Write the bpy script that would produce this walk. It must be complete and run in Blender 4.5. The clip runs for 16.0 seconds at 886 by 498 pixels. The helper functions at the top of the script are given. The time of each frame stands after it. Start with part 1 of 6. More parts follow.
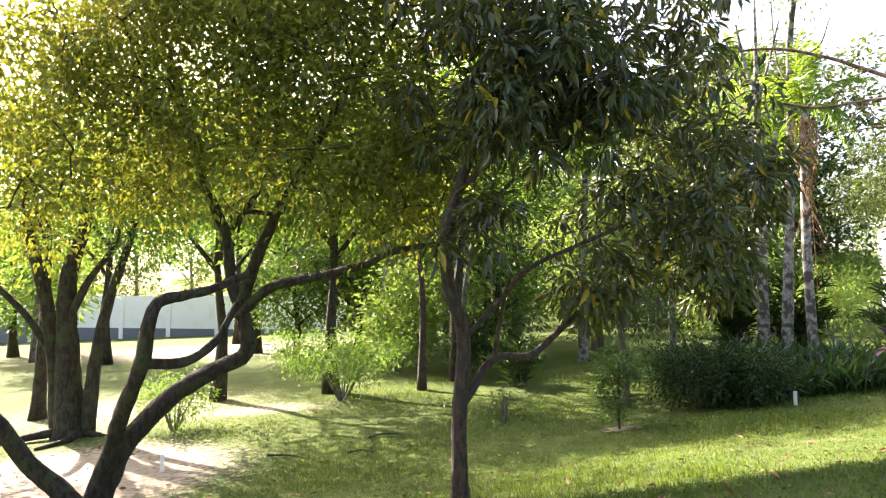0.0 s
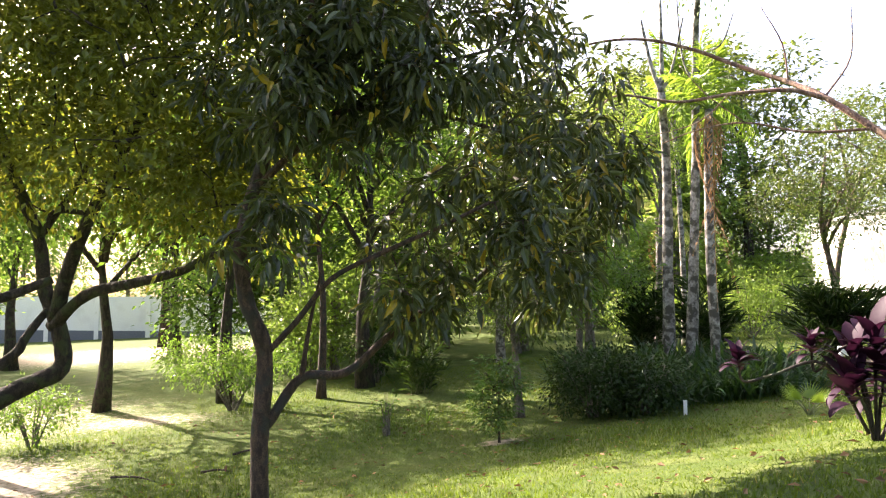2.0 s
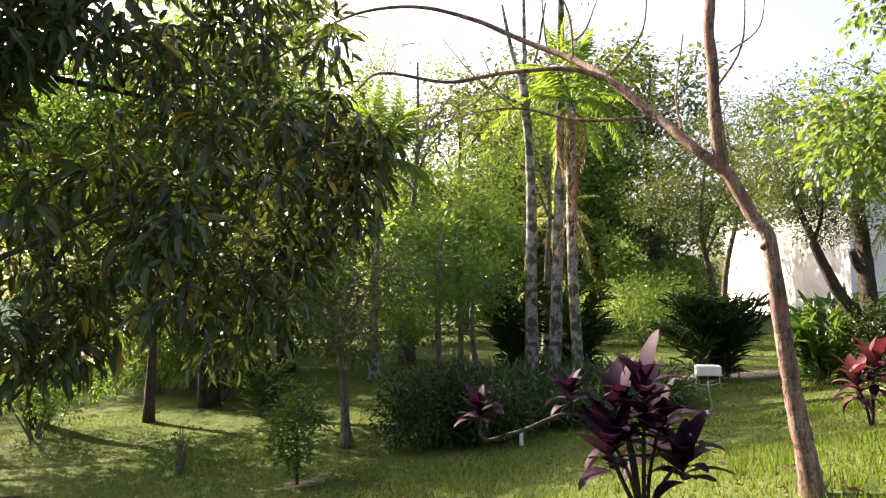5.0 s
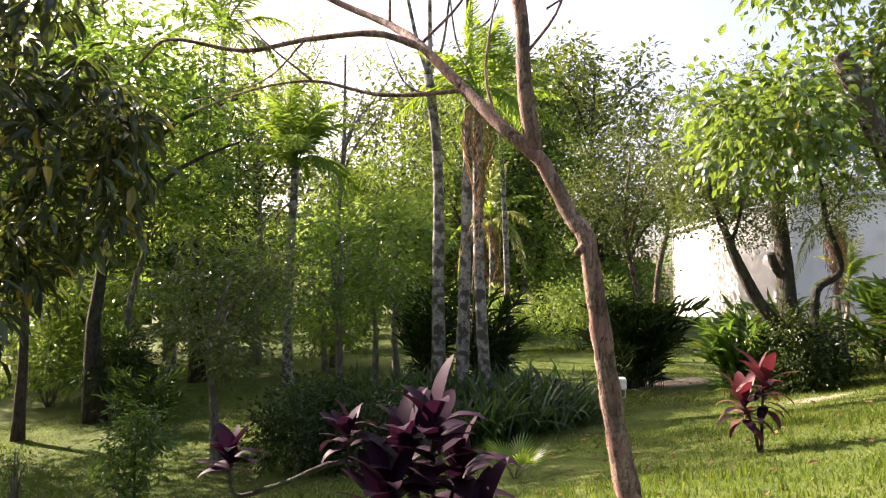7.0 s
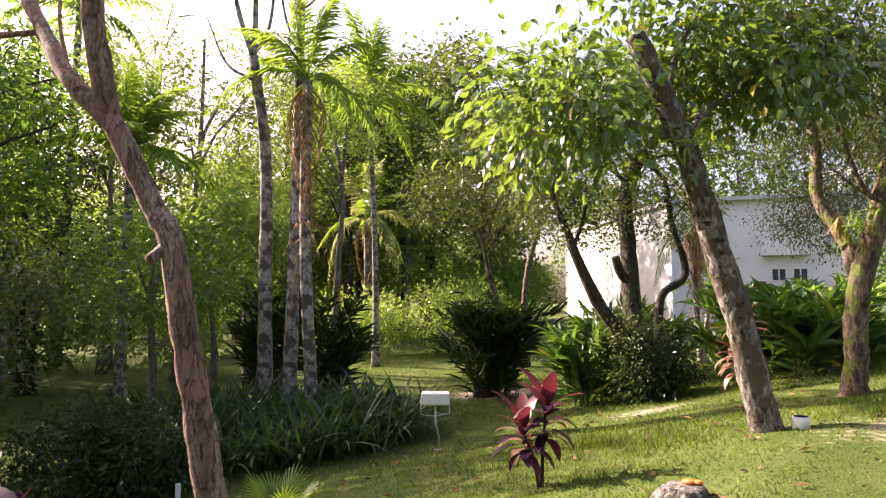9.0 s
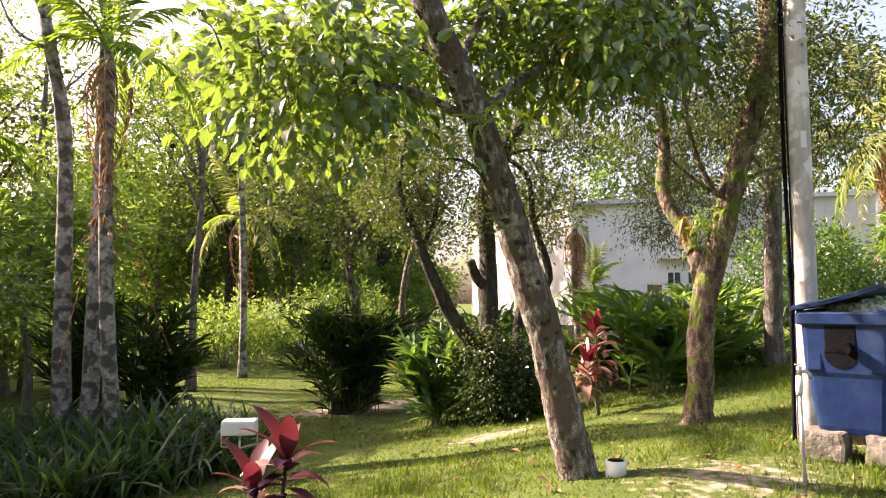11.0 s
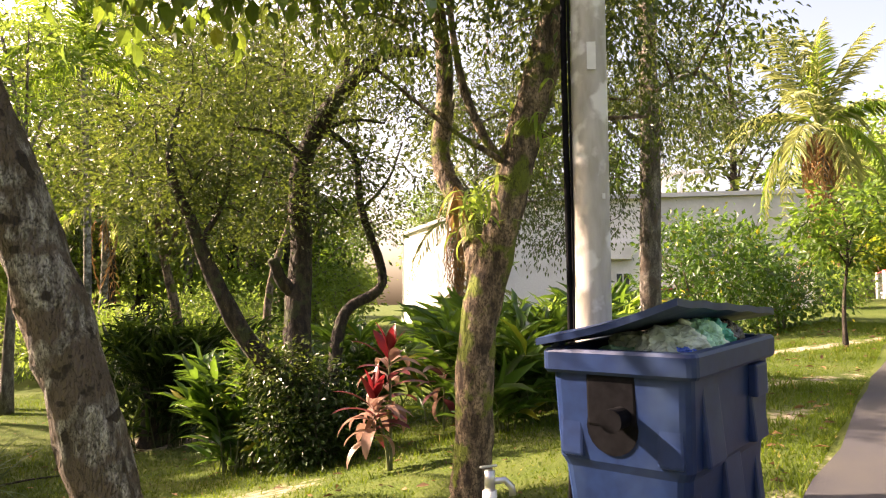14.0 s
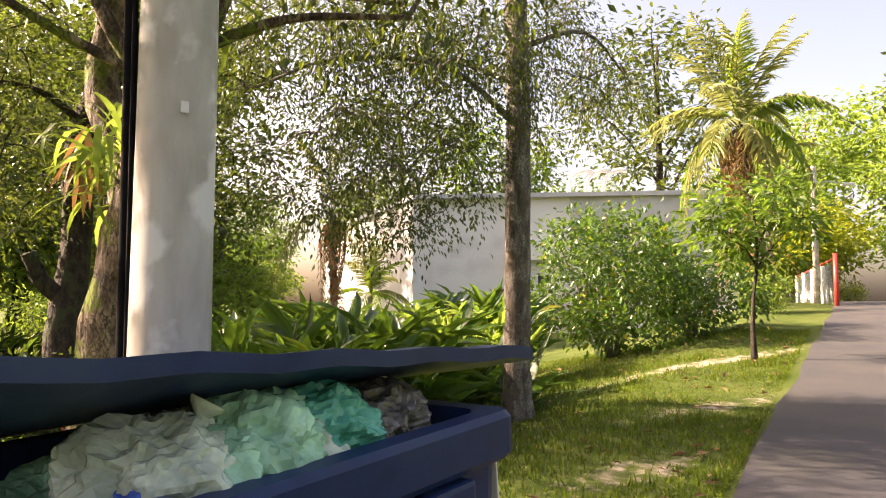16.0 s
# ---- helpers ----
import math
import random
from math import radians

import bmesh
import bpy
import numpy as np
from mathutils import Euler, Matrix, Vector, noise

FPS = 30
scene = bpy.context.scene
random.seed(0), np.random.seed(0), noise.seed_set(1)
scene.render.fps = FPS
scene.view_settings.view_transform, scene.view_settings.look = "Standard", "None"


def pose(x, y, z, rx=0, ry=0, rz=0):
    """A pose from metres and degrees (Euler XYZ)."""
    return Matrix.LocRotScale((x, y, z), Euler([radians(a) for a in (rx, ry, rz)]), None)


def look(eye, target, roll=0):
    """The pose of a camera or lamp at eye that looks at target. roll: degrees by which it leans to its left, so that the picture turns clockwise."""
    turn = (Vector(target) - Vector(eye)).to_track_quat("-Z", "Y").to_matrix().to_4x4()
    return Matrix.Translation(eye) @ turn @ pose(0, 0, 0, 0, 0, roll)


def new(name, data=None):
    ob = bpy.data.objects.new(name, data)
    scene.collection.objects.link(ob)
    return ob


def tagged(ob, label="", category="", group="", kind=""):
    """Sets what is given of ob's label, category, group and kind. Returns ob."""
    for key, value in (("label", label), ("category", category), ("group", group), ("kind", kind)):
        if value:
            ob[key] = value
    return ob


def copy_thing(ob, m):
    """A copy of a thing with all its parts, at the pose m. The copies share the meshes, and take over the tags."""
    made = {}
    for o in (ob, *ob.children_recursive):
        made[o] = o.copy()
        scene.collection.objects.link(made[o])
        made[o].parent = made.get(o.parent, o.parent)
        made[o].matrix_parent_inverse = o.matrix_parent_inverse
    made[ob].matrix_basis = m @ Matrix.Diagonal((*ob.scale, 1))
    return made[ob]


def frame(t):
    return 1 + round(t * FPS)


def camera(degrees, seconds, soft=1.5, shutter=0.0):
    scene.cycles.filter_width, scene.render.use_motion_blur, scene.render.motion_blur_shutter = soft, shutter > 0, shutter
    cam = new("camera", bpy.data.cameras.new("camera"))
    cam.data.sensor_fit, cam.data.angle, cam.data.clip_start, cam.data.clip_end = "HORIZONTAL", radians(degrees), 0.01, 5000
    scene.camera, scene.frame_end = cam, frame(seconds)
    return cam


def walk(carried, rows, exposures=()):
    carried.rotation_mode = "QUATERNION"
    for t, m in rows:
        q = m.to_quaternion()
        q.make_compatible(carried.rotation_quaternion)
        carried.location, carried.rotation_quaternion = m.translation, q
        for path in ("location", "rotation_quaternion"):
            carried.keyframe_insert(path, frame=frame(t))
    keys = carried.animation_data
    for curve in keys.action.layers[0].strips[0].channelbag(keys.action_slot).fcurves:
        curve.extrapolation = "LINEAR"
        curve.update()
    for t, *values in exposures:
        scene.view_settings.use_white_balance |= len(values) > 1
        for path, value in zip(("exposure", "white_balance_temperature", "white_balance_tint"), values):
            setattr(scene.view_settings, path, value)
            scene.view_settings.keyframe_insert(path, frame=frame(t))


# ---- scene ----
cam = camera(64.1, 16.0, 1.15)
METRES, EYE, TILT, LEAN, TURN = 17.0, 1.5, 4.3, -0.1, 0.0
EXPO = 2.17
ROWS = [
    (0.0, 0.0, 0.0, 0.0, -0.0, 0.0, -0.0),
    (0.5, 0.0218, 0.0143, 0.0015, -0.57, -0.07, -0.01),
    (1.0, 0.0491, 0.0256, 0.0044, -1.17, -0.03, 0.0),
    (1.5, 0.0719, 0.0372, 0.0033, -2.1, -0.01, -0.06),
    (2.0, 0.0974, 0.05, 0.0039, -3.21, -0.07, -0.16),
    (2.5, 0.1213, 0.0624, 0.0064, -3.67, -0.09, -0.2),
    (3.0, 0.1479, 0.0792, 0.0092, -4.42, -0.14, -0.21),
    (3.5, 0.1734, 0.0937, 0.0105, -5.56, -0.16, -0.33),
    (4.0, 0.1967, 0.1112, 0.011, -6.72, -0.15, -0.45),
    (6.5, 0.3086, 0.1883, 0.0159, -9.71, -0.0, -0.65),
    (7.0, 0.334, 0.2012, 0.0155, -10.89, 0.03, -0.74),
    (7.5, 0.3618, 0.2118, 0.0173, -12.44, 0.07, -0.82),
    (8.0, 0.3904, 0.2254, 0.0173, -14.42, 0.1, -0.94),
    (8.5, 0.4171, 0.239, 0.0169, -16.24, 0.05, -1.13),
    (9.0, 0.4466, 0.2498, 0.0187, -17.88, 0.15, -1.19),
    (9.5, 0.4736, 0.2623, 0.02, -20.21, 0.22, -1.34),
    (12.0, 0.6227, 0.3375, 0.0229, -25.17, 0.44, -1.69),
    (12.5, 0.6528, 0.3515, 0.0231, -25.68, 0.46, -1.7),
    (13.0, 0.6862, 0.3682, 0.0223, -26.18, 0.5, -1.73),
    (13.5, 0.7169, 0.3825, 0.0216, -27.01, 0.49, -1.79),
    (14.0, 0.751, 0.3968, 0.0228, -27.58, 0.54, -1.84),
    (14.5, 0.7819, 0.4126, 0.0232, -28.56, 0.56, -1.97),
    (15.0, 0.8163, 0.4293, 0.0243, -29.75, 0.62, -2.08),
    (15.5, 0.8472, 0.4489, 0.0236, -30.93, 0.67, -2.17),
    (16.0, 0.8811, 0.4647, 0.0223, -32.31, 0.78, -2.28),
]
walk(cam, [(t, pose(0, 0, EYE, TILT, LEAN, TURN) @ pose(METRES * x, METRES * y, METRES * z, 90 + pitch, roll, yaw)) for t, x, y, z, yaw, pitch, roll in ROWS],
     exposures=[(0.0, EXPO + 0.58, 6650.0, 25.0), (1.5, EXPO + 0.50, 6750.0, 25.0), (3.5, EXPO + 0.14, 6900.0, 25.0), (7.0, EXPO - 0.22, 7000.0, 30.0), (9.5, EXPO - 0.18, 7000.0, 32.0), (12.0, EXPO + 0.08, 7700.0, 30.0), (16.0, EXPO - 0.05, 8400.0, 30.0)])

# ---- world and sun ----
SUN_ELEV, SUN_AZ = 33.0, math.atan2(-0.68, 0.73)  # azimuth from +y towards +x
world = bpy.data.worlds.new("world")
scene.world = world
world.use_nodes = True
wn = world.node_tree
sky = wn.nodes.new("ShaderNodeTexSky")
sky.sky_type, sky.sun_disc = "NISHITA", False
sky.sun_elevation, sky.sun_rotation = radians(SUN_ELEV), SUN_AZ
sky.air_density, sky.dust_density, sky.ozone_density = 1.0, 5.0, 1.0
wn.links.new(sky.outputs[0], wn.nodes["Background"].inputs[0])
wn.nodes["Background"].inputs[1].default_value = 0.11
sun_data = bpy.data.lights.new("sun", "SUN")
sun_data.energy, sun_data.angle, sun_data.color = 5.0, radians(0.6), (1.0, 0.93, 0.80)
sun = new("sun", sun_data)
sun_dir = Vector((math.sin(SUN_AZ) * math.cos(radians(SUN_ELEV)), math.cos(SUN_AZ) * math.cos(radians(SUN_ELEV)), math.sin(radians(SUN_ELEV))))
sun.matrix_world = look(sun_dir * 60, (0, 0, 0))


# ---- materials ----
def nodes_of(name):
    m = bpy.data.materials.new(name)
    m.use_nodes = True
    return m, m.node_tree, m.node_tree.nodes["Principled BSDF"]


def rgb(c):
    return (c[0], c[1], c[2], 1.0)


def noise_node(nt, scale, detail=5.0, stretch=None):
    co = nt.nodes.new("ShaderNodeTexCoord")
    n = nt.nodes.new("ShaderNodeTexNoise")
    n.inputs["Scale"].default_value, n.inputs["Detail"].default_value = scale, detail
    if stretch:
        mp = nt.nodes.new("ShaderNodeMapping")
        mp.inputs["Scale"].default_value = stretch
        nt.links.new(co.outputs["Object"], mp.inputs[0])
        nt.links.new(mp.outputs[0], n.inputs["Vector"])
    else:
        nt.links.new(co.outputs["Object"], n.inputs["Vector"])
    return n


def ramp(nt, src, lo, hi, a=(0, 0, 0), b=(1, 1, 1)):
    r = nt.nodes.new("ShaderNodeValToRGB")
    r.color_ramp.elements[0].position, r.color_ramp.elements[1].position = lo, hi
    r.color_ramp.elements[0].color, r.color_ramp.elements[1].color = rgb(a), rgb(b)
    nt.links.new(src, r.inputs[0])
    return r


def mixed(nt, fac, a, b):
    m = nt.nodes.new("ShaderNodeMix")
    m.data_type = "RGBA"
    nt.links.new(fac, m.inputs[0])
    for s, v in ((m.inputs[6], a), (m.inputs[7], b)):
        if isinstance(v, tuple):
            s.default_value = rgb(v)
        else:
            nt.links.new(v, s)
    return m.outputs[2]


def bump(nt, p, src, strength, dist):
    b = nt.nodes.new("ShaderNodeBump")
    b.inputs["Strength"].default_value, b.inputs["Distance"].default_value = strength, dist
    nt.links.new(src, b.inputs["Height"])
    nt.links.new(b.outputs[0], p.inputs["Normal"])


def surface(name, a, b, fine=40.0, coarse=2.0, rough=0.8, strength=0.4, dist=0.01, stain=None, metal=0.0, stretch=None, lo=0.4, hi=0.62):
    m, nt, p = nodes_of(name)
    n1, n2 = noise_node(nt, fine, 6.0, stretch), noise_node(nt, coarse, 4.0)
    col = mixed(nt, ramp(nt, n1.outputs[0], 0.32, 0.7).outputs[0], a, b)
    if stain:
        col = mixed(nt, ramp(nt, n2.outputs[0], lo, hi).outputs[0], col, stain)
    nt.links.new(col, p.inputs["Base Color"])
    p.inputs["Roughness"].default_value, p.inputs["Metallic"].default_value = rough, metal
    bump(nt, p, n1.outputs[0], strength, dist)
    return m


def leaf_mat(name, a, b, through_col, amount=0.4, rough=0.40, old=None, shine=0.4):
    """Leaf: glossy front, light comes through; tint differs leaf by leaf."""
    m, nt, p = nodes_of(name)
    geo = nt.nodes.new("ShaderNodeNewGeometry")
    rnd = geo.outputs["Random Per Island"]
    col = mixed(nt, rnd, tuple(v * 0.6 for v in a), tuple(v * 1.35 for v in b))
    if old:
        col = mixed(nt, ramp(nt, rnd, 0.955, 0.965).outputs[0], col, old)
    n = noise_node(nt, 0.9, 3.0)
    dark = nt.nodes.new("ShaderNodeMix")
    dark.data_type, dark.blend_type = "RGBA", "MULTIPLY"
    dark.inputs[0].default_value = 1.0
    nt.links.new(col, dark.inputs[6])
    nt.links.new(ramp(nt, n.outputs[0], 0.3, 0.7, (0.75, 0.78, 0.7), (1.2, 1.18, 1.1)).outputs[0], dark.inputs[7])
    nt.links.new(dark.outputs[2], p.inputs["Base Color"])
    p.inputs["Roughness"].default_value, p.inputs["Specular IOR Level"].default_value = rough, shine
    tr = nt.nodes.new("ShaderNodeBsdfTranslucent")
    tr.inputs[0].default_value = rgb(through_col)
    mx = nt.nodes.new("ShaderNodeMixShader")
    mx.inputs[0].default_value = amount
    nt.links.new(p.outputs[0], mx.inputs[1])
    nt.links.new(tr.outputs[0], mx.inputs[2])
    nt.links.new(mx.outputs[0], nt.nodes["Material Output"].inputs[0])
    return m


M_leaf = leaf_mat("leaf_mid", (0.035, 0.085, 0.014), (0.075, 0.14, 0.025), (0.20, 0.35, 0.035), 0.38)
M_leaf_olive = leaf_mat("leaf_olive", (0.050, 0.080, 0.014), (0.10, 0.13, 0.022), (0.33, 0.35, 0.03), 0.38)
M_leaf_light = leaf_mat("leaf_light", (0.09, 0.18, 0.024), (0.17, 0.27, 0.04), (0.33, 0.47, 0.07), 0.44)
M_leaf_yellow = leaf_mat("leaf_yellow", (0.16, 0.24, 0.02), (0.27, 0.33, 0.04), (0.42, 0.46, 0.03), 0.42)
# near-black leaf tone; on dark_tree the shade is put into this colour
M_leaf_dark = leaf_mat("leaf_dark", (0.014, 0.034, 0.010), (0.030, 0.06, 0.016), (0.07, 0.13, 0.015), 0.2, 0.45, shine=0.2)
M_feather = leaf_mat("leaf_feather", (0.030, 0.056, 0.018), (0.065, 0.095, 0.030), (0.16, 0.22, 0.03), 0.30, 0.36)
M_mango = leaf_mat("leaf_mango", (0.030, 0.046, 0.018), (0.060, 0.076, 0.028), (0.15, 0.20, 0.03), 0.18, 0.32, old=(0.36, 0.25, 0.02), shine=0.4)
M_big = leaf_mat("leaf_broad", (0.030, 0.072, 0.014), (0.062, 0.118, 0.022), (0.22, 0.34, 0.04), 0.36, 0.22, old=(0.36, 0.28, 0.02), shine=0.8)
M_strap = leaf_mat("leaf_strap", (0.011, 0.036, 0.011), (0.026, 0.064, 0.018), (0.10, 0.22, 0.03), 0.25, 0.5)
M_ginger = leaf_mat("leaf_ginger", (0.022, 0.07, 0.016), (0.05, 0.12, 0.022), (0.16, 0.30, 0.03), 0.32, 0.34, old=(0.35, 0.30, 0.03))
M_palm = leaf_mat("leaf_palm", (0.05, 0.11, 0.018), (0.10, 0.18, 0.03), (0.32, 0.48, 0.04), 0.48, 0.38)
M_palm_gold = leaf_mat("leaf_palm_gold", (0.15, 0.19, 0.05), (0.27, 0.29, 0.12), (0.36, 0.40, 0.12), 0.4, 0.4)
M_dead = leaf_mat("leaf_dead", (0.22, 0.12, 0.055), (0.34, 0.20, 0.10), (0.30, 0.16, 0.06), 0.25, 0.7)
M_purple = leaf_mat("leaf_purple", (0.018, 0.007, 0.017), (0.028, 0.010, 0.024), (0.07, 0.014, 0.04), 0.12, 0.55, shine=0.10)
M_red = leaf_mat("leaf_red", (0.045, 0.010, 0.016), (0.105, 0.024, 0.028), (0.20, 0.03, 0.04), 0.25, 0.42, shine=0.25)
M_pink = leaf_mat("leaf_pink", (0.24, 0.11, 0.11), (0.38, 0.23, 0.18), (0.36, 0.20, 0.15), 0.3, 0.35)
M_scarlet = leaf_mat("leaf_scarlet", (0.10, 0.009, 0.014), (0.15, 0.016, 0.020), (0.32, 0.025, 0.03), 0.28, 0.3)
M_blade = leaf_mat("grass_blade", (0.040, 0.082, 0.008), (0.078, 0.118, 0.013), (0.18, 0.27, 0.02), 0.35, 0.6, old=(0.32, 0.25, 0.08), shine=0.22)
M_litter = leaf_mat("leaf_fallen", (0.10, 0.055, 0.028), (0.24, 0.13, 0.06), (0.2, 0.1, 0.04), 0.1, 0.75)

def bark(name, dark, light, patch, scale=14.0, stretch=0.3, lo=0.52, hi=0.6, depth=0.03, mottle=None):
    """Furrowed bark: long cracks, fine grain, and patches of moss, lichen or peeled skin."""
    m, nt, p = nodes_of(name)
    n1, n2, n3 = noise_node(nt, scale, 8.0, (1, 1, stretch)), noise_node(nt, scale * 5, 5.0, (1, 1, 0.6)), noise_node(nt, 4.0, 6.0)
    vor = nt.nodes.new("ShaderNodeTexVoronoi")
    vor.feature = "DISTANCE_TO_EDGE"
    vor.inputs["Scale"].default_value = scale * 2.2
    co = nt.nodes.new("ShaderNodeTexCoord")
    mp = nt.nodes.new("ShaderNodeMapping")
    mp.inputs["Scale"].default_value = (1, 1, stretch)
    add = nt.nodes.new("ShaderNodeMix")
    add.data_type = "RGBA"
    add.inputs[0].default_value = 0.22
    nt.links.new(co.outputs["Object"], add.inputs[6])
    nt.links.new(n1.outputs["Color"], add.inputs[7])
    nt.links.new(add.outputs[2], mp.inputs[0])
    nt.links.new(mp.outputs[0], vor.inputs["Vector"])
    col = mixed(nt, ramp(nt, n1.outputs[0], 0.38, 0.62).outputs[0], dark, light)
    col = mixed(nt, ramp(nt, n2.outputs[0], 0.40, 0.75).outputs[0], col, tuple(v * 0.55 for v in dark))
    col = mixed(nt, ramp(nt, n3.outputs[0], lo, hi).outputs[0], col, patch)
    if mottle:
        n4 = noise_node(nt, 9.0, 3.0)
        col = mixed(nt, ramp(nt, n4.outputs[0], 0.60, 0.64).outputs[0], col, mottle)
    crack = ramp(nt, vor.outputs["Distance"], 0.0, 0.05)
    mul = nt.nodes.new("ShaderNodeMix")
    mul.data_type, mul.blend_type = "RGBA", "MULTIPLY"
    mul.inputs[0].default_value = 0.62
    nt.links.new(col, mul.inputs[6])
    nt.links.new(crack.outputs[0], mul.inputs[7])
    nt.links.new(mul.outputs[2], p.inputs["Base Color"])
    p.inputs["Roughness"].default_value = 0.92
    hsum = nt.nodes.new("ShaderNodeMath")
    hsum.operation = "MULTIPLY_ADD"
    nt.links.new(crack.outputs[0], hsum.inputs[0])
    hsum.inputs[1].default_value = 0.6
    nt.links.new(n1.outputs[0], hsum.inputs[2])
    bump(nt, p, hsum.outputs[0], 1.0, depth)
    return m


M_bark_dark = bark("bark_dark", (0.030, 0.022, 0.016), (0.095, 0.070, 0.050), (0.060, 0.070, 0.03), 16, 0.3, depth=0.05)
M_bark_red = bark("bark_reddish", (0.050, 0.030, 0.021), (0.14, 0.088, 0.060), (0.05, 0.045, 0.035), 22, 0.35, depth=0.015)
M_bark_grey = bark("bark_grey", (0.085, 0.064, 0.046), (0.46, 0.43, 0.37), (0.115, 0.085, 0.060), 20, 0.32, 0.50, 0.56, 0.06, mottle=(0.035, 0.024, 0.016))
M_bark_moss = bark("bark_mossy", (0.065, 0.044, 0.030), (0.36, 0.27, 0.18), (0.12, 0.155, 0.018), 15, 0.4, 0.52, 0.58, 0.06)
M_bark_tan = bark("bark_tan", (0.16, 0.092, 0.060), (0.40, 0.28, 0.20), (0.24, 0.13, 0.10), 12, 0.14, 0.52, 0.62, 0.012, mottle=(0.10, 0.065, 0.05))
M_bark_ashen = bark("bark_ashen", (0.12, 0.10, 0.085), (0.34, 0.31, 0.26), (0.15, 0.12, 0.095), 15, 0.3)
M_palm_bark = surface("palm_bark", (0.15, 0.135, 0.11), (0.42, 0.40, 0.36), 16, 5.0, 0.85, 0.7, 0.015, stain=(0.07, 0.065, 0.05), stretch=(1, 1, 0.9), lo=0.46, hi=0.56)
M_stem = surface("green_stem", (0.06, 0.085, 0.03), (0.13, 0.14, 0.06), 30, 4.0, 0.6, 0.2, 0.004)
M_asphalt = surface("asphalt", (0.026, 0.026, 0.030), (0.050, 0.050, 0.056), 90, 1.1, 0.9, 0.5, 0.006, stain=(0.052, 0.050, 0.047))
M_white_wall = surface("white_render", (0.72, 0.71, 0.68), (0.82, 0.81, 0.78), 12, 0.7, 0.85, 0.15, 0.004, stain=(0.62, 0.60, 0.56), lo=0.52, hi=0.8)
M_grey_wall = surface("grey_cladding", (0.48, 0.49, 0.50), (0.56, 0.57, 0.58), 8, 0.6, 0.6, 0.1, 0.003, stain=(0.44, 0.45, 0.46))
M_dark_base = surface("grey_plinth", (0.10, 0.11, 0.13), (0.16, 0.17, 0.19), 10, 1.0, 0.8, 0.2, 0.004)
M_concrete = surface("pole_concrete", (0.38, 0.35, 0.30), (0.52, 0.49, 0.44), 18, 4.5, 0.85, 0.4, 0.006, stain=(0.70, 0.68, 0.64), stretch=(1, 1, 0.3), lo=0.5, hi=0.57)
M_stone = surface("rough_stone", (0.09, 0.078, 0.062), (0.24, 0.21, 0.175), 18, 5.0, 0.92, 1.0, 0.02, stain=(0.10, 0.10, 0.06))
M_brick = surface("old_brick", (0.20, 0.085, 0.055), (0.32, 0.16, 0.11), 25, 6.0, 0.9, 0.6, 0.01, stain=(0.14, 0.09, 0.07))
M_blue = surface("blue_plastic", (0.0035, 0.017, 0.070), (0.007, 0.029, 0.105), 14, 3.0, 0.45, 0.12, 0.004, stain=(0.024, 0.048, 0.105), lo=0.5, hi=0.72)
M_blue.node_tree.nodes["Principled BSDF"].inputs["Specular IOR Level"].default_value = 0.35
M_black = surface("black_plastic", (0.003, 0.003, 0.004), (0.008, 0.008, 0.010), 30, 4.0, 0.7, 0.2, 0.003)
M_black.node_tree.nodes["Principled BSDF"].inputs["Specular IOR Level"].default_value = 0.06
M_metal = surface("galvanised", (0.45, 0.46, 0.46), (0.62, 0.62, 0.61), 18, 3.0, 0.38, 0.1, 0.002, metal=0.9)
M_white = surface("white_paint", (0.74, 0.73, 0.70), (0.82, 0.81, 0.78), 25, 3.0, 0.5, 0.1, 0.002, stain=(0.60, 0.57, 0.50), lo=0.55, hi=0.8)
M_red_paint = surface("red_paint", (0.42, 0.035, 0.025), (0.55, 0.06, 0.045), 20, 3.0, 0.5, 0.1, 0.002)
M_orange = surface("orange_fungus", (0.75, 0.14, 0.03), (0.85, 0.22, 0.05), 30, 5.0, 0.5, 0.2, 0.003)
M_paper = surface("pale_paper", (0.66, 0.65, 0.60), (0.78, 0.77, 0.72), 15, 3.0, 0.7, 0.2, 0.004)


def bag_mat(name, c, rough=0.18):
    m, nt, p = nodes_of(name)
    n = noise_node(nt, 9.0, 6.0)
    nt.links.new(mixed(nt, ramp(nt, n.outputs[0], 0.4, 0.62).outputs[0], c, tuple(min(1.0, v * 1.7 + 0.08) for v in c)), p.inputs["Base Color"])
    p.inputs["Roughness"].default_value = rough
    bump(nt, p, noise_node(nt, 18.0, 3.0).outputs[0], 0.8, 0.02)
    return m


M_bag_green = bag_mat("bag_green", (0.20, 0.42, 0.29))
M_bag_white = bag_mat("bag_white", (0.34, 0.40, 0.33))
M_bag_dark = bag_mat("bag_dark", (0.05, 0.045, 0.04))
M_bag_blue = bag_mat("bag_blue", (0.03, 0.10, 0.42))
M_bag_yellow = bag_mat("bag_yellow", (0.45, 0.36, 0.10))
M_bag_teal = bag_mat("bag_teal", (0.03, 0.30, 0.22))

M_glass, g_nt, g_p = nodes_of("window_glass")
g_p.inputs["Base Color"].default_value = (0.05, 0.06, 0.07, 1)
g_p.inputs["Roughness"].default_value = 0.08

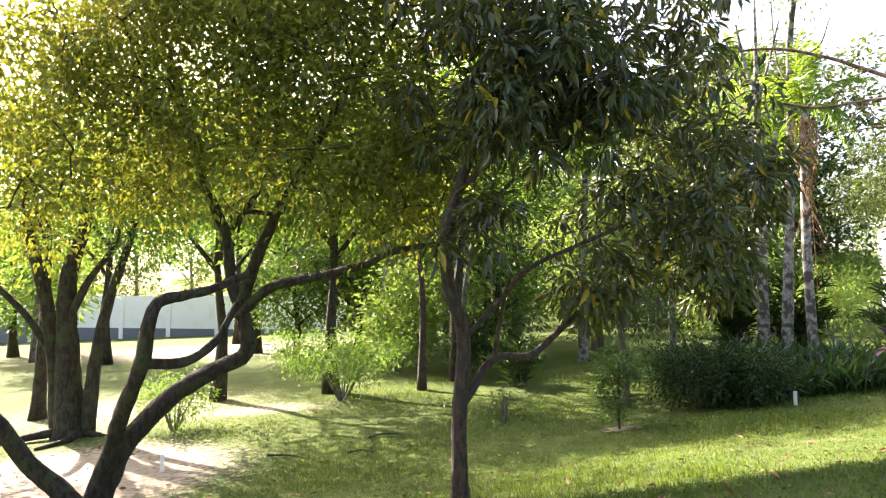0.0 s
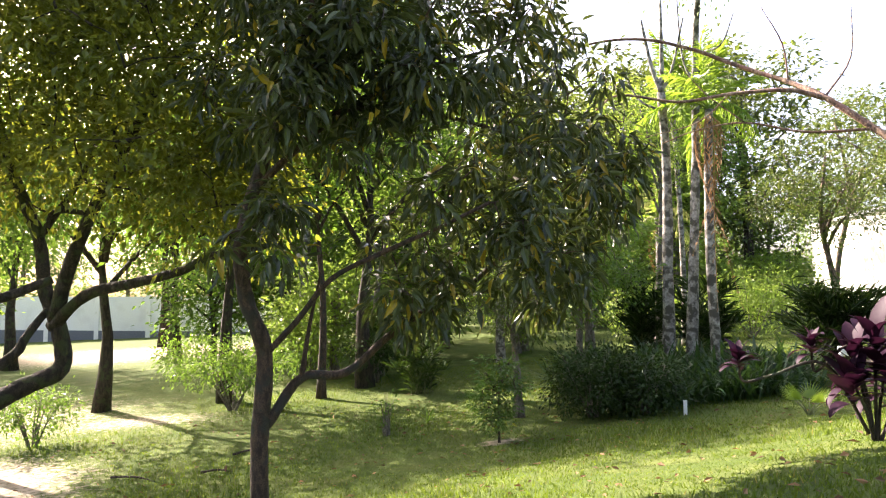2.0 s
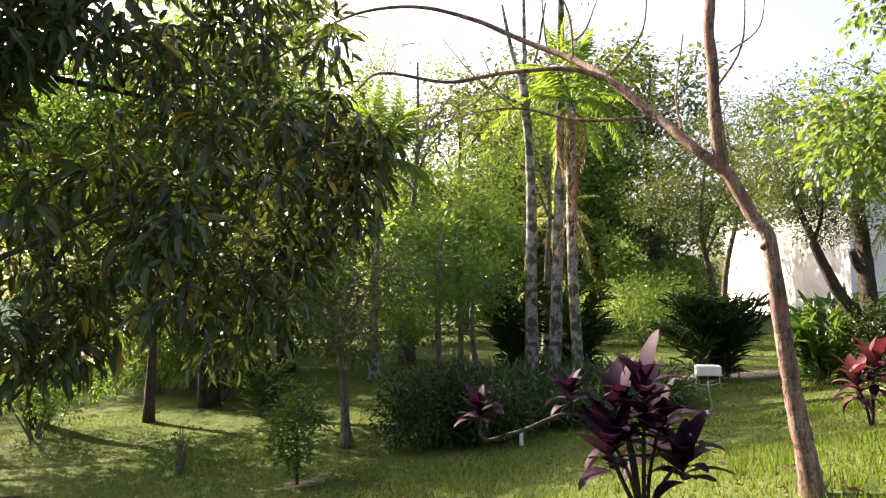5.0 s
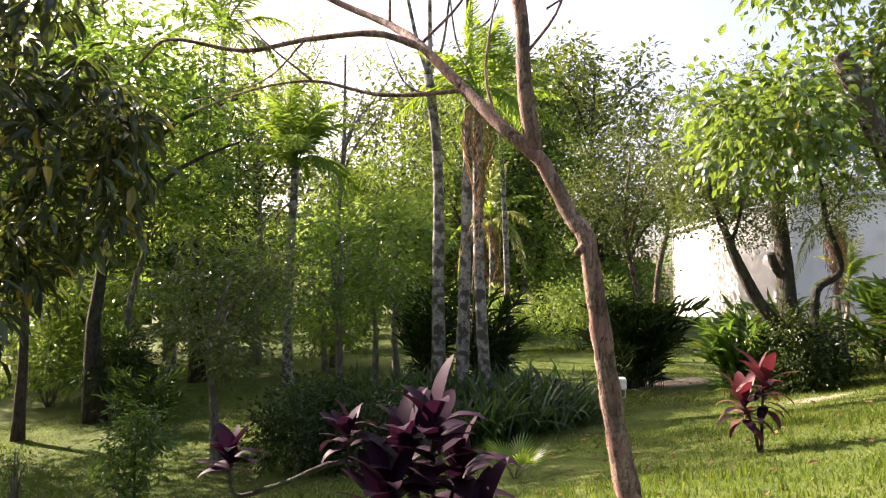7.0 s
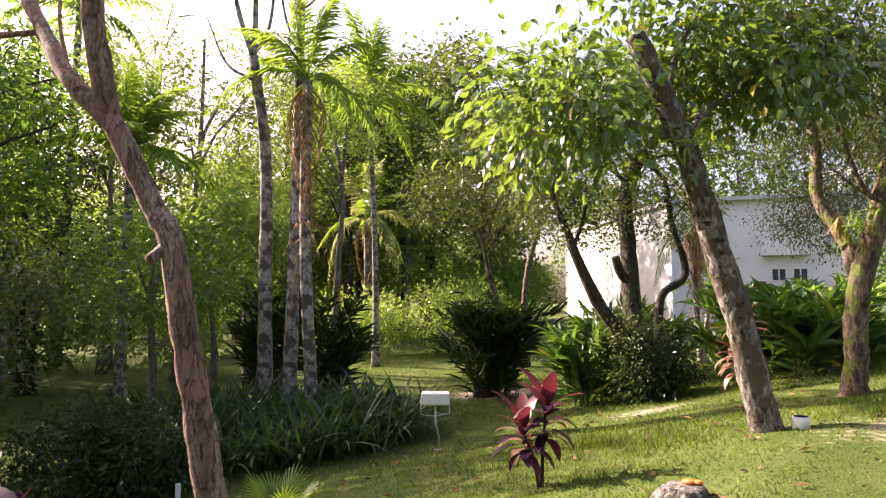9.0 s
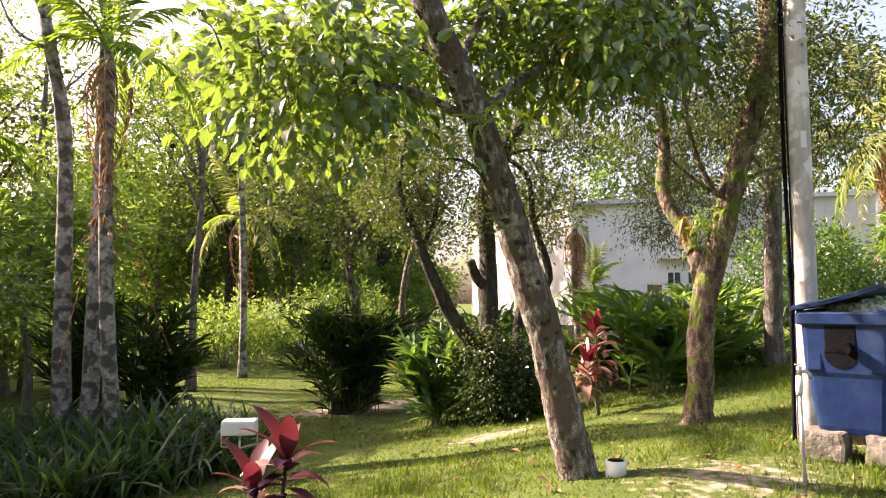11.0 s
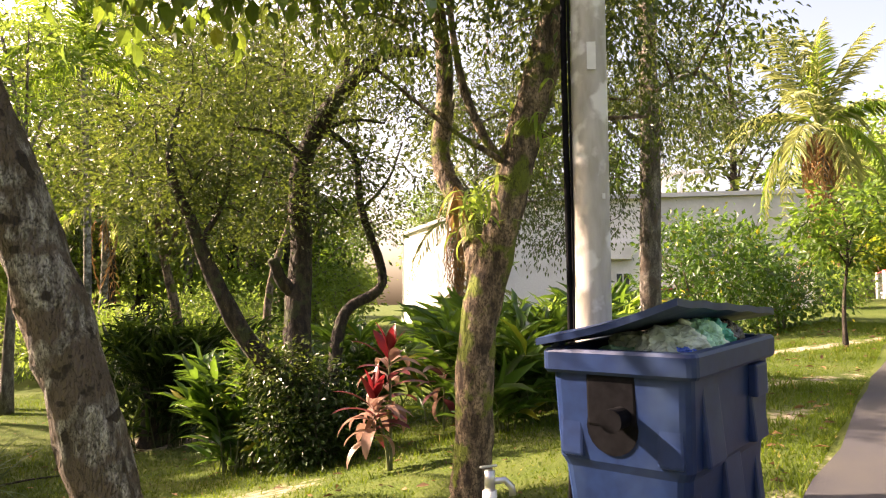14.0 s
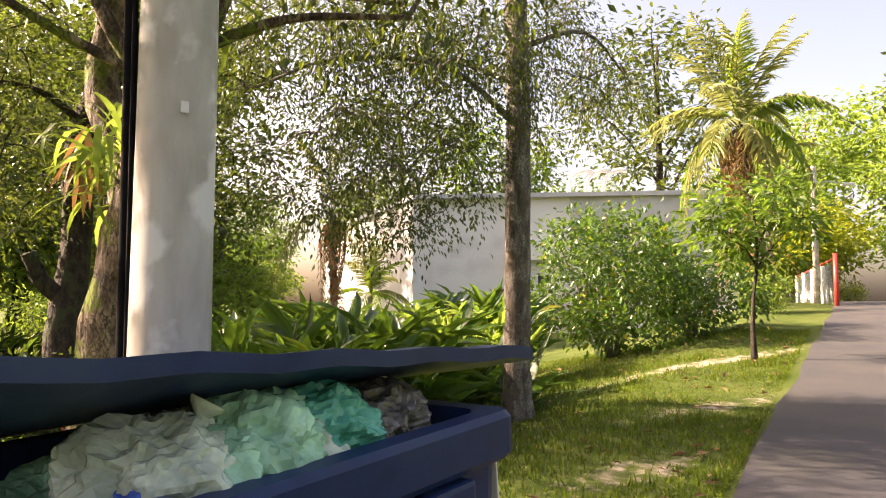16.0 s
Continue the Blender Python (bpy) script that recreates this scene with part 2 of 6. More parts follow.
# lawn: grass and bare earth, mixed by the wear attribute and noise
M_ground, gnt, gp = nodes_of("lawn")
g1, g2, g3 = noise_node(gnt, 55.0, 6.0), noise_node(gnt, 1.3, 5.0), noise_node(gnt, 9.0, 5.0)
grass_c = mixed(gnt, ramp(gnt, g1.outputs[0], 0.3, 0.7).outputs[0], (0.038, 0.068, 0.013), (0.086, 0.120, 0.026))
grass_c = mixed(gnt, ramp(gnt, g2.outputs[0], 0.42, 0.68).outputs[0], grass_c, (0.098, 0.122, 0.034))
soil_c = mixed(gnt, ramp(gnt, g3.outputs[0], 0.3, 0.7).outputs[0], (0.25, 0.195, 0.135), (0.42, 0.36, 0.28))
wear = gnt.nodes.new("ShaderNodeAttribute")
wear.attribute_name = "wear"
wsum = gnt.nodes.new("ShaderNodeMath")
wsum.operation = "MULTIPLY_ADD"
gnt.links.new(g3.outputs[0], wsum.inputs[0])
wsum.inputs[1].default_value = 0.7
gnt.links.new(wear.outputs["Fac"], wsum.inputs[2])
gnt.links.new(mixed(gnt, ramp(gnt, wsum.outputs[0], 0.62, 0.86).outputs[0], grass_c, soil_c), gp.inputs["Base Color"])
gp.inputs["Roughness"].default_value = 0.95
gp.inputs["Specular IOR Level"].default_value = 0.1
bump(gnt, gp, g1.outputs[0], 0.8, 0.03)


# ---- helpers ----
RNG = np.random.default_rng(7)


def mesh_of(name, verts, faces, material=None, smooth=True):
    """A mesh from arrays; faces: rows of one length, or a list of such arrays."""
    if not isinstance(faces, list):
        faces = [faces]
    faces = [np.asarray(f, dtype=np.int32) for f in faces if len(f)]
    verts = np.asarray(verts, dtype=np.float32)
    me = bpy.data.meshes.new(name)
    me.vertices.add(len(verts))
    me.vertices.foreach_set("co", verts.ravel())
    loops = np.concatenate([f.ravel() for f in faces])
    sizes = np.concatenate([np.full(len(f), f.shape[1], dtype=np.int32) for f in faces])
    me.loops.add(len(loops))
    me.loops.foreach_set("vertex_index", loops)
    me.polygons.add(len(sizes))
    me.polygons.foreach_set("loop_start", (np.cumsum(sizes) - sizes).astype(np.int32))
    me.polygons.foreach_set("use_smooth", np.full(len(sizes), smooth))
    me.update(calc_edges=True)
    if material:
        me.materials.append(material)
    return me


def part(name, me, parent=None, label="", m=None):
    ob = new(name, me)
    if parent is not None:
        ob.parent = parent
    if m is not None:
        ob.matrix_basis = m
    if label:
        ob["label"] = label
    return ob


def thing(name, at, label, category, group="", kind=""):
    ob = new(name)
    ob.empty_display_size = 0.2
    ob.matrix_basis = pose(*at)
    return tagged(ob, label, category, group, kind)


def join(chunks):
    """One (verts, faces) out of many; faces all of one length."""
    vs, fs, n = [], [], 0
    for v, f in chunks:
        vs.append(v)
        fs.append(np.asarray(f) + n)
        n += len(v)
    return np.concatenate(vs), np.concatenate(fs)


def bm_mesh(name, bm, material, smooth=False):
    me = bpy.data.meshes.new(name)
    bm.to_mesh(me)
    bm.free()
    me.materials.append(material)
    if smooth:
        me.polygons.foreach_set("use_smooth", [True] * len(me.polygons))
    return me


def box_bm(size, at=(0, 0, 0), bevel=0.0, bm=None, turn=None):
    own = bm or bmesh.new()
    m = Matrix.Translation(at) @ (turn or Matrix.Identity(4)) @ Matrix.Diagonal((*size, 1))
    made = bmesh.ops.create_cube(own, size=1, matrix=m)
    if bevel:
        edges = list({e for v in made["verts"] for e in v.link_edges})
        bmesh.ops.bevel(own, geom=edges, offset=bevel, segments=2, affect="EDGES", profile=0.6)
    return own


def spline(pts, n):
    """A smooth line through pts, n steps between two of them."""
    p = np.asarray(pts, dtype=float)
    q = np.vstack([2 * p[0] - p[1], p, 2 * p[-1] - p[-2]])
    t = np.linspace(0, 1, n, endpoint=False)[:, None]
    out = [0.5 * (2 * b + (c - a) * t + (2 * a - 5 * b + 4 * c - d) * t ** 2 + (3 * b - a - 3 * c + d) * t ** 3)
           for a, b, c, d in zip(q[:-3], q[1:-2], q[2:-1], q[3:])]
    return np.vstack(out + [p[-1:]])


def tube(line, radii, sides=8, rough=0.0, rng=RNG):
    """A tube along a line, with an uneven skin."""
    line = np.asarray(line, dtype=float)
    n = len(line)
    radii = np.broadcast_to(np.asarray(radii, dtype=float), (n,))
    tan = np.gradient(line, axis=0)
    tan /= np.linalg.norm(tan, axis=1)[:, None] + 1e-9
    u = np.cross(tan[0], (0.31, 0.95, 0.05) if abs(tan[0][1]) < 0.9 else (1, 0, 0))
    rings = []
    ang = np.linspace(0, 2 * np.pi, sides, endpoint=False)
    for i in range(n):
        u = u - tan[i] * (u @ tan[i])
        u /= np.linalg.norm(u) + 1e-9
        w = np.cross(tan[i], u)
        r = radii[i] * (1 + rough * rng.uniform(-1, 1, sides))
        rings.append(line[i] + r[:, None] * (np.cos(ang)[:, None] * u + np.sin(ang)[:, None] * w))
    v = np.vstack(rings + [line[:1], line[-1:]])
    i, j = np.meshgrid(np.arange(n - 1), np.arange(sides), indexing="ij")
    i, j = i.ravel(), j.ravel()
    k = (j + 1) % sides
    f = np.stack([i * sides + j, i * sides + k, (i + 1) * sides + k, (i + 1) * sides + j], 1)
    s = np.arange(sides)
    e = (s + 1) % sides
    last = (n - 1) * sides
    caps = np.concatenate([np.stack([e, s, np.full(sides, n * sides), np.full(sides, n * sides)], 1),
                           np.stack([last + s, last + e, np.full(sides, n * sides + 1), np.full(sides, n * sides + 1)], 1)])
    return v, f, caps[:, :3]


def tubes_mesh(name, specs, material, rough=0.06):
    """specs: (line, radii, sides)."""
    vs, quads, tris, n = [], [], [], 0
    for line, radii, sides in specs:
        v, f, c = tube(line, radii, sides, rough)
        vs.append(v)
        quads.append(f + n)
        tris.append(c + n)
        n += len(v)
    return mesh_of(name, np.concatenate(vs), [np.concatenate(quads), np.concatenate(tris)], material)


LEAF = {
    "small": (np.array([(0, 0, 0), (.45, .5, .08), (1, 0, -.06), (.45, -.5, .08)], float), np.array([(0, 1, 2), (0, 2, 3)])),
    "long": (np.array([(0, 0, 0), (.3, .5, .07), (.3, 0, 0), (.3, -.5, .07), (.7, .38, -.03), (.7, 0, -.1), (.7, -.38, -.03), (1, 0, -.26)], float),
             np.array([(0, 2, 1), (0, 3, 2), (1, 2, 5), (1, 5, 4), (2, 3, 6), (2, 6, 5), (4, 5, 7), (5, 6, 7)])),
}


def unit(a):
    return a / (np.linalg.norm(a, axis=-1, keepdims=True) + 1e-9)


def leaves(pos, way, length, width, shape="small", rng=RNG):
    """Leaves at pos that point along way; each turned about its own axis a little."""
    n = len(pos)
    tv, tf = LEAF[shape]
    way = unit(way)
    side = unit(np.cross(way, np.array([0, 0, 1.0]) + rng.normal(0, 0.5, (n, 3))))
    up = np.cross(side, way)
    length, width = np.broadcast_to(length, (n,)), np.broadcast_to(width, (n,))
    v = (pos[:, None] + way[:, None] * (tv[None, :, :1] * length[:, None, None]) + side[:, None] * (tv[None, :, 1:2] * width[:, None, None])
         + up[:, None] * (tv[None, :, 2:] * length[:, None, None]))
    f = tf[None] + (np.arange(n) * len(tv))[:, None, None]
    return v.reshape(-1, 3), f.reshape(-1, 3)


def in_ellipsoid(rng, centre, radii, n, shell=0.5):
    d = unit(rng.normal(size=(n, 3)))
    r = rng.uniform(shell ** 3, 1, n) ** (1 / 3)
    return np.asarray(centre) + d * r[:, None] * np.asarray(radii)


def leafy_tree(name, label, category, limbs, crowns, bark, leaf, per, size, spread, shape="small", droop=0.2, seed=1,
               twig=0.018, thing_group="", crown_name="crown", flat=1.0, fine=True):
    """limbs: (points, radius at foot, radius at tip), the first of them the trunk. crowns: (centre, radii, clusters).
    Each cluster of leaves hangs on a twig that springs from the nearest wood."""
    rng = np.random.default_rng(seed)
    base = np.asarray(limbs[0][0][0], dtype=float)
    tr = thing(name, base, label, category, thing_group)
    wood, knots = [], []
    for k, (pts, r0, r1) in enumerate(limbs):
        line = spline(np.asarray(pts, dtype=float) - base, 5 if fine else 2)
        t = np.linspace(0, 1, len(line))
        rad = r0 + (r1 - r0) * t
        if k == 0:
            rad = rad * (1 + 0.55 * np.exp(-t * len(pts) * 2.2))
        wood.append((line, rad, (12 if r0 > 0.06 else 7) if fine else (9 if k == 0 else 5)))
        knots.append(line[len(line) // 3:] if len(limbs) > 1 or k else line[len(line) // 2:])
    part("trunk", tubes_mesh("trunk", wood[:1], bark, 0.10), tr)
    for w in wood[1:]:
        part("limb", tubes_mesh("limb", [w], bark, 0.10), tr)
    knots = np.vstack(knots)
    twigs, spots = [], []
    for centre, radii, n in crowns:
        c = in_ellipsoid(rng, np.asarray(centre) - base, radii, n, 0.25)
        spots.append(c)
    if spots:
        spots = np.vstack(spots)
        order = np.argsort([np.min(np.linalg.norm(knots - s, axis=1)) for s in spots])
        for s in spots[order]:
            gap = np.linalg.norm(knots - s, axis=1)
            a = knots[np.argmin(gap)]
            far = gap.min()
            mid = (a + s) / 2 + rng.normal(0, 0.08, 3) * far + np.array([0, 0, 0.12 * far])
            line = spline([a, mid, s], 4 if fine else 1)
            twigs.append((line, np.linspace(min(twig * (0.6 + far * 0.5), 0.05), 0.004, len(line)), 5 if fine else 3))
            knots = np.vstack([knots, line[3:] if fine else line[1:]])
        tagged(part("brushwood", tubes_mesh("brushwood", twigs, bark, 0.05), tr), kind="stuff")
        n = len(spots) * per
        which = np.repeat(np.arange(len(spots)), per)
        off = rng.normal(0, 1, (n, 3)) * spread * np.array([1, 1, flat])
        pos = spots[which] + off
        way = unit(off + rng.normal(0, 0.35, (n, 3)) * spread) + np.array([0, 0, -droop])
        ln = rng.uniform(0.65, 1.2, n) * size[0]
        v, f = leaves(pos, way, ln, ln * size[1] / size[0], shape, rng)
        tagged(part(crown_name, mesh_of(crown_name, v, f, leaf, smooth=False), tr), kind="stuff")
    return tr


# ---- ground ----
FD = np.array([(-400, 0), (2.2, 0), (4, .33), (6, .78), (8.5, 1.22), (11, 1.5), (15, 1.58), (22, 1.62), (60, 1.9), (700, 2.2)])
U, V = (0.885, 0.465), (-0.465, 0.885)


def height(x, y):
    s, d = U[0] * x + U[1] * y, V[0] * x + V[1] * y
    return 0.057 * np.clip(s, -30, 45) - np.interp(d, FD[:, 0], FD[:, 1]) + 0.025 * np.sin(x * 1.3 + 0.4) * np.sin(y * 1.1)


def on_ground(x, y, sink=0.03):
    return (x, y, float(height(x, y)) - sink)


def wear_at(x, y):
    w = np.zeros_like(x)
    for cx, cy, rx, ry, a in ((-6.5, 12.5, 3.2, 3.2, 0.75), (-9, 20, 6, 6, 0.4), (-5.0, 19, 3.2, 1.5, 0.45), (-14, 42, 14, 7, 0.6), (3.42, 13.9, .5, .35, .7),
                              (13.8, 9.3, 1.2, 1.0, 0.40), (16.4, 9.6, 1.2, 0.6, 0.55), (19.0, 11.6, 1.2, 0.35, 0.45), (15, 21.5, 2.0, .8, 0.8),
                              (14.6, 14.6, 1.2, .7, .45), (24.5, 14.9, 3.2, 0.3, 0.6), (21.5, 12.7, 2.0, 0.25, 0.5), (18.2, 9.9, 0.9, 0.5, 0.5)):
        w = np.maximum(w, a * np.exp(-(((x - cx) / rx) ** 2 + ((y - cy) / ry) ** 2)))
    return w


def steps(a, b, fine0, fine1, fine):
    lo, hi = [fine0], [fine1]
    while lo[-1] > a:
        lo.append(lo[-1] - fine - 0.22 * (fine0 - lo[-1]))
    while hi[-1] < b:
        hi.append(hi[-1] + fine + 0.22 * (hi[-1] - fine1))
    return np.array(lo[:0:-1] + list(np.arange(fine0, fine1, fine)) + hi)


ss, dd = steps(-600, 700, -14, 40, 0.35), steps(-600, 700, -4, 26, 0.35)
S, D = np.meshgrid(ss, dd, indexing="ij")
GX, GY = U[0] * S + V[0] * D, U[1] * S + V[1] * D
GZ = height(GX, GY)
ni, nj = GX.shape
ii, jj = np.meshgrid(np.arange(ni - 1), np.arange(nj - 1), indexing="ij")
ii, jj = ii.ravel(), jj.ravel()
gf = np.stack([ii * nj + jj, (ii + 1) * nj + jj, (ii + 1) * nj + jj + 1, ii * nj + jj + 1], 1)
gme = mesh_of("ground", np.stack([GX, GY, GZ], -1).reshape(-1, 3), gf, M_ground)
att = gme.attributes.new("wear", "FLOAT", "POINT")
att.data.foreach_set("value", wear_at(GX, GY).astype(np.float32).ravel())
ground = tagged(new("ground", gme), "sloping green lawn with patches of bare sandy earth", "ground", kind="structure")

# the lane the walk follows
rs = np.arange(-60, 130, 1.0)
rd = np.array([0.0, -0.02, -1.2, -2.4, -3.4, -3.42])
RS, RD = np.meshgrid(rs, rd, indexing="ij")
edge = 0.72 - 0.013 * (RS - 21.0)
RDD = RD + np.where(RD > -3, edge, 0.3) + np.where(RD > -0.03, 0.05 * np.sin(RS * 1.7) * np.cos(RS * 0.6), 0)
RX, RY = U[0] * RS + V[0] * RDD, U[1] * RS + V[1] * RDD
RZ = 0.057 * np.clip(RS, -30, 45) + np.where((RD == 0.0) | (RD == -3.42), -0.05, 0.055)
ni, nj = RX.shape
ii, jj = np.meshgrid(np.arange(ni - 1), np.arange(nj - 1), indexing="ij")
ii, jj = ii.ravel(), jj.ravel()
rf = np.stack([ii * nj + jj + 1, (ii + 1) * nj + jj + 1, (ii + 1) * nj + jj, ii * nj + jj], 1)
tagged(new("road", mesh_of("road", np.stack([RX, RY, RZ], -1).reshape(-1, 3), rf, M_asphalt, False)), "narrow worn grey asphalt lane beside the lawn", "road", kind="structure")

# ---- the building beyond the garden ----
BC, BR, BL = np.array((33.6, 40.2)), np.array((46.1, 29.6)), np.array((37.0, 60.0))


def wall_slab(name, a, b, z0, z1, thick, material, parent, label="", bevel=0.0):
    """An upright slab from a to b in plan; its thickness lies to the left of a -> b."""
    a, b = np.asarray(a, float), np.asarray(b, float)
    d = b - a
    ln = float(np.hypot(*d))
    m = Matrix.Translation((a[0], a[1], z0)) @ Matrix.Rotation(math.atan2(d[1], d[0]), 4, "Z")
    bm = box_bm((ln, thick, z1 - z0), (ln / 2, thick / 2, (z1 - z0) / 2), bevel)
    ob = part(name, bm_mesh(name, bm, material), parent, label)
    ob.matrix_basis = parent.matrix_basis.inverted() @ m if parent is not None else m
    return ob


hz = 1.2
house = thing("house", (float(BC[0]), float(BC[1]), hz - 0.6), "long white rendered building with a flat grey upper storey behind trees", "building")
wall_slab("wall", BC, BR, 0.6, 4.9, 0.3, M_white_wall, house)
wall_slab("upper_wall", BC, BC + (BR - BC) * 0.5, 4.9, 8.0, 0.3, M_white_wall, house)
wall_slab("upper_wall", BC + (BR - BC) * 0.5, BR, 4.9, 8.0, 0.3, M_grey_wall, house, "pale grey cladding")
wall_slab("end_wall", BL, BC, 0.6, 8.0, 0.3, M_white_wall, house)
far_r = BR + (BL - BC)
wall_slab("side_wall", BR, far_r, 0.6, 8.0, 0.3, M_white_wall, house)
wall_slab("back_wall", far_r, BL, 0.6, 8.0, 0.3, M_white_wall, house)
roof_v = [(*(BC + (-0.3, -0.5)), 8.0), (*(BR + (0.4, -0.5)), 8.0), (*(far_r + (0.5, 0.4)), 8.0), (*(BL + (-0.3, 0.4)), 8.0)]
roof_v = np.array(roof_v + [(x, y, 8.22) for x, y, _ in roof_v]) - np.array((BC[0], BC[1], hz - 0.6))
part("roof", mesh_of("roof", roof_v, np.array([(3, 2, 1, 0), (4, 5, 6, 7), (0, 1, 5, 4), (1, 2, 6, 5), (2, 3, 7, 6), (3, 0, 4, 7)]), M_grey_wall, False), house)
along = (BR - BC) / np.hypot(*(BR - BC))
out = np.array((along[1], -along[0]))


def on_facade(s, z, w, h, depth, material, name, label=""):
    a = BC + along * s + out * depth
    return wall_slab(name, a, a + along * w, z, z + h, depth + 0.05, material, house, label)


for s0, z0 in ((5.4, 3.3), (6.5, 3.3)):
    fr = on_facade(s0, z0, 0.75, 0.75, 0.05, M_white, "window", "small square window")
    pane = box_bm((0.29, 0.04, 0.62), (0.19, 0.0, 0.375))
    box_bm((0.29, 0.04, 0.62), (0.56, 0.0, 0.375), bm=pane)
    part("pane", bm_mesh("pane", pane, M_glass), fr, "dark glass")
on_facade(4.3, 1.2, 0.8, 2.1, 0.04, M_brick, "door", "reddish brown door")
on_facade(4.9, 4.75, 2.4, 0.9, 0.55, M_white_wall, "canopy_box", "white box ledge")
on_facade(8.2, 4.80, 8.0, 0.14, 0.10, M_dark_base, "ledge", "thin dark ledge")
on_facade(8.6, 0.8, 0.10, 2.4, 0.9, M_red_paint, "gate_post", "red painted post")
on_facade(10.0, 0.8, 0.10, 2.4, 0.9, M_red_paint, "gate_post", "red painted post")
on_facade(8.6, 3.1, 1.5, 0.08, 0.9, M_red_paint, "gate_rail", "red painted rail")
for k in range(3):
    p0 = BC + along * (8.2 + k * 0.9) - out * 1.0
    arc = [(p0[0] + along[0] * 0.9 * (1 - math.cos(a)), p0[1] + along[1] * 0.9 * (1 - math.cos(a)), 8.15 + 0.5 + 0.9 * math.sin(a)) for a in np.linspace(0, math.pi * 0.62, 9)]
    arc = np.array([(arc[0][0], arc[0][1], 8.1)] + arc) - np.array((BC[0], BC[1], hz - 0.6))
    part("vent_pipe", tubes_mesh("vent_pipe", [(arc, 0.13, 10)], M_white, 0.0), house, "curved white vent pipe")

# long white wall with a dark plinth, far across the lawn
fence_wall = thing("boundary_wall", (-40.0, 61.0, -2.0), "long white boundary wall with a dark grey plinth", "wall")
wall_slab("wall", (-52, 66), (-8.0, 57), -2.2, 2.0, 0.3, M_white_wall, fence_wall)
wall_slab("plinth", (-52.0, 65.95), (-8.0, 56.95), -2.2, -0.75, 0.04, M_dark_base, fence_wall, "dark grey plinth")
for k in range(10):
    q = np.array((-52.0, 65.94)) + np.array((44.0, -9.0)) * (k + 0.5) / 10
    wall_slab("pilaster", q, q + np.array((0.39, -0.08)), -2.2, 2.1, 0.1, M_white, fence_wall)

# ---- trees that stand near the walk ----
fork = [
    ([(-5.00, 10.25, -1.55), (-4.75, 10.25, -1.0), (-4.55, 10.28, -0.56), (-3.98, 10.43, 0.10), (-3.42, 10.71, 0.48), (-3.01, 10.89, 0.72), (-3.05, 10.85, 1.28),
      (-3.23, 10.81, 1.80), (-3.31, 10.76, 2.48), (-3.62, 10.70, 3.26), (-3.83, 10.65, 3.95), (-4.10, 10.35, 5.17)], 0.17, 0.05),
    ([(-4.95, 10.22, -1.3), (-4.62, 10.0, -0.6), (-4.36, 9.74, -0.04), (-3.92, 9.29, 0.69), (-3.79, 9.15, 1.17), (-3.70, 9.23, 1.49), (-3.41, 9.42, 1.59), (-3.14, 9.61, 1.67), (-2.7, 9.9, 1.9)], 0.13, 0.05),
    ([(-3.92, 9.29, 0.69), (-3.44, 9.59, 0.70), (-3.15, 9.97, 0.98), (-3.07, 10.05, 1.18), (-3.0, 10.4, 1.5)], 0.075, 0.045),
    ([(-3.10, 10.84, 1.37), (-2.83, 10.59, 2.05), (-2.44, 10.33, 2.78), (-2.07, 10.09, 3.33), (-1.55, 9.83, 4.17), (-1.05, 9.58, 4.82), (-0.49, 9.23, 5.47)], 0.10, 0.03),
    ([(-3.14, 10.85, 1.28), (-2.55, 10.51, 1.71), (-1.83, 10.20, 1.86), (-1.14, 9.89, 2.01), (-0.65, 9.58, 2.19), (0.04, 9.27, 2.28)], 0.085, 0.035),
    ([(-5.1, 10.2, -1.45), (-5.38, 10.1, -1.1), (-5.68, 9.89, -0.71), (-5.88, 9.55, -0.16), (-6.06, 9.11, 0.38), (-6.4, 8.9, 1.3), (-6.6, 8.9, 2.6)], 0.15, 0.07),
    ([(-2.44, 10.33, 2.78), (-2.9, 10.3, 2.8), (-3.0, 10.3, 2.5)], 0.04, 0.02),
    ([(-3.31, 10.76, 2.48), (-2.6, 10.6, 3.6), (-2.5, 10.4, 5.0)], 0.05, 0.02),
]
leafy_tree("spreading_tree", "dark crooked tree with mossy forked limbs and fine leaves", "tree", fork,
           [((-3.6, 10.4, 4.7), (2.6, 1.9, 1.9), 130), ((-1.4, 9.6, 4.3), (1.7, 1.5, 1.6), 85), ((-5.6, 9.8, 4.2), (2.0, 1.4, 1.9), 80), ((-2.2, 9.6, 6.2), (3.4, 2.0, 1.2), 110), ((-0.6, 9.6, 3.0), (1.0, 0.8, 0.6), 24), ((-3.6, 11.6, 7.2), (4.4, 2.4, 1.2), 140)],
           M_bark_dark, M_leaf_olive, 128, (0.118, 0.058), 0.27, droop=0.3, seed=3)
mz = float(height(0.2, 8.4)) - 0.08
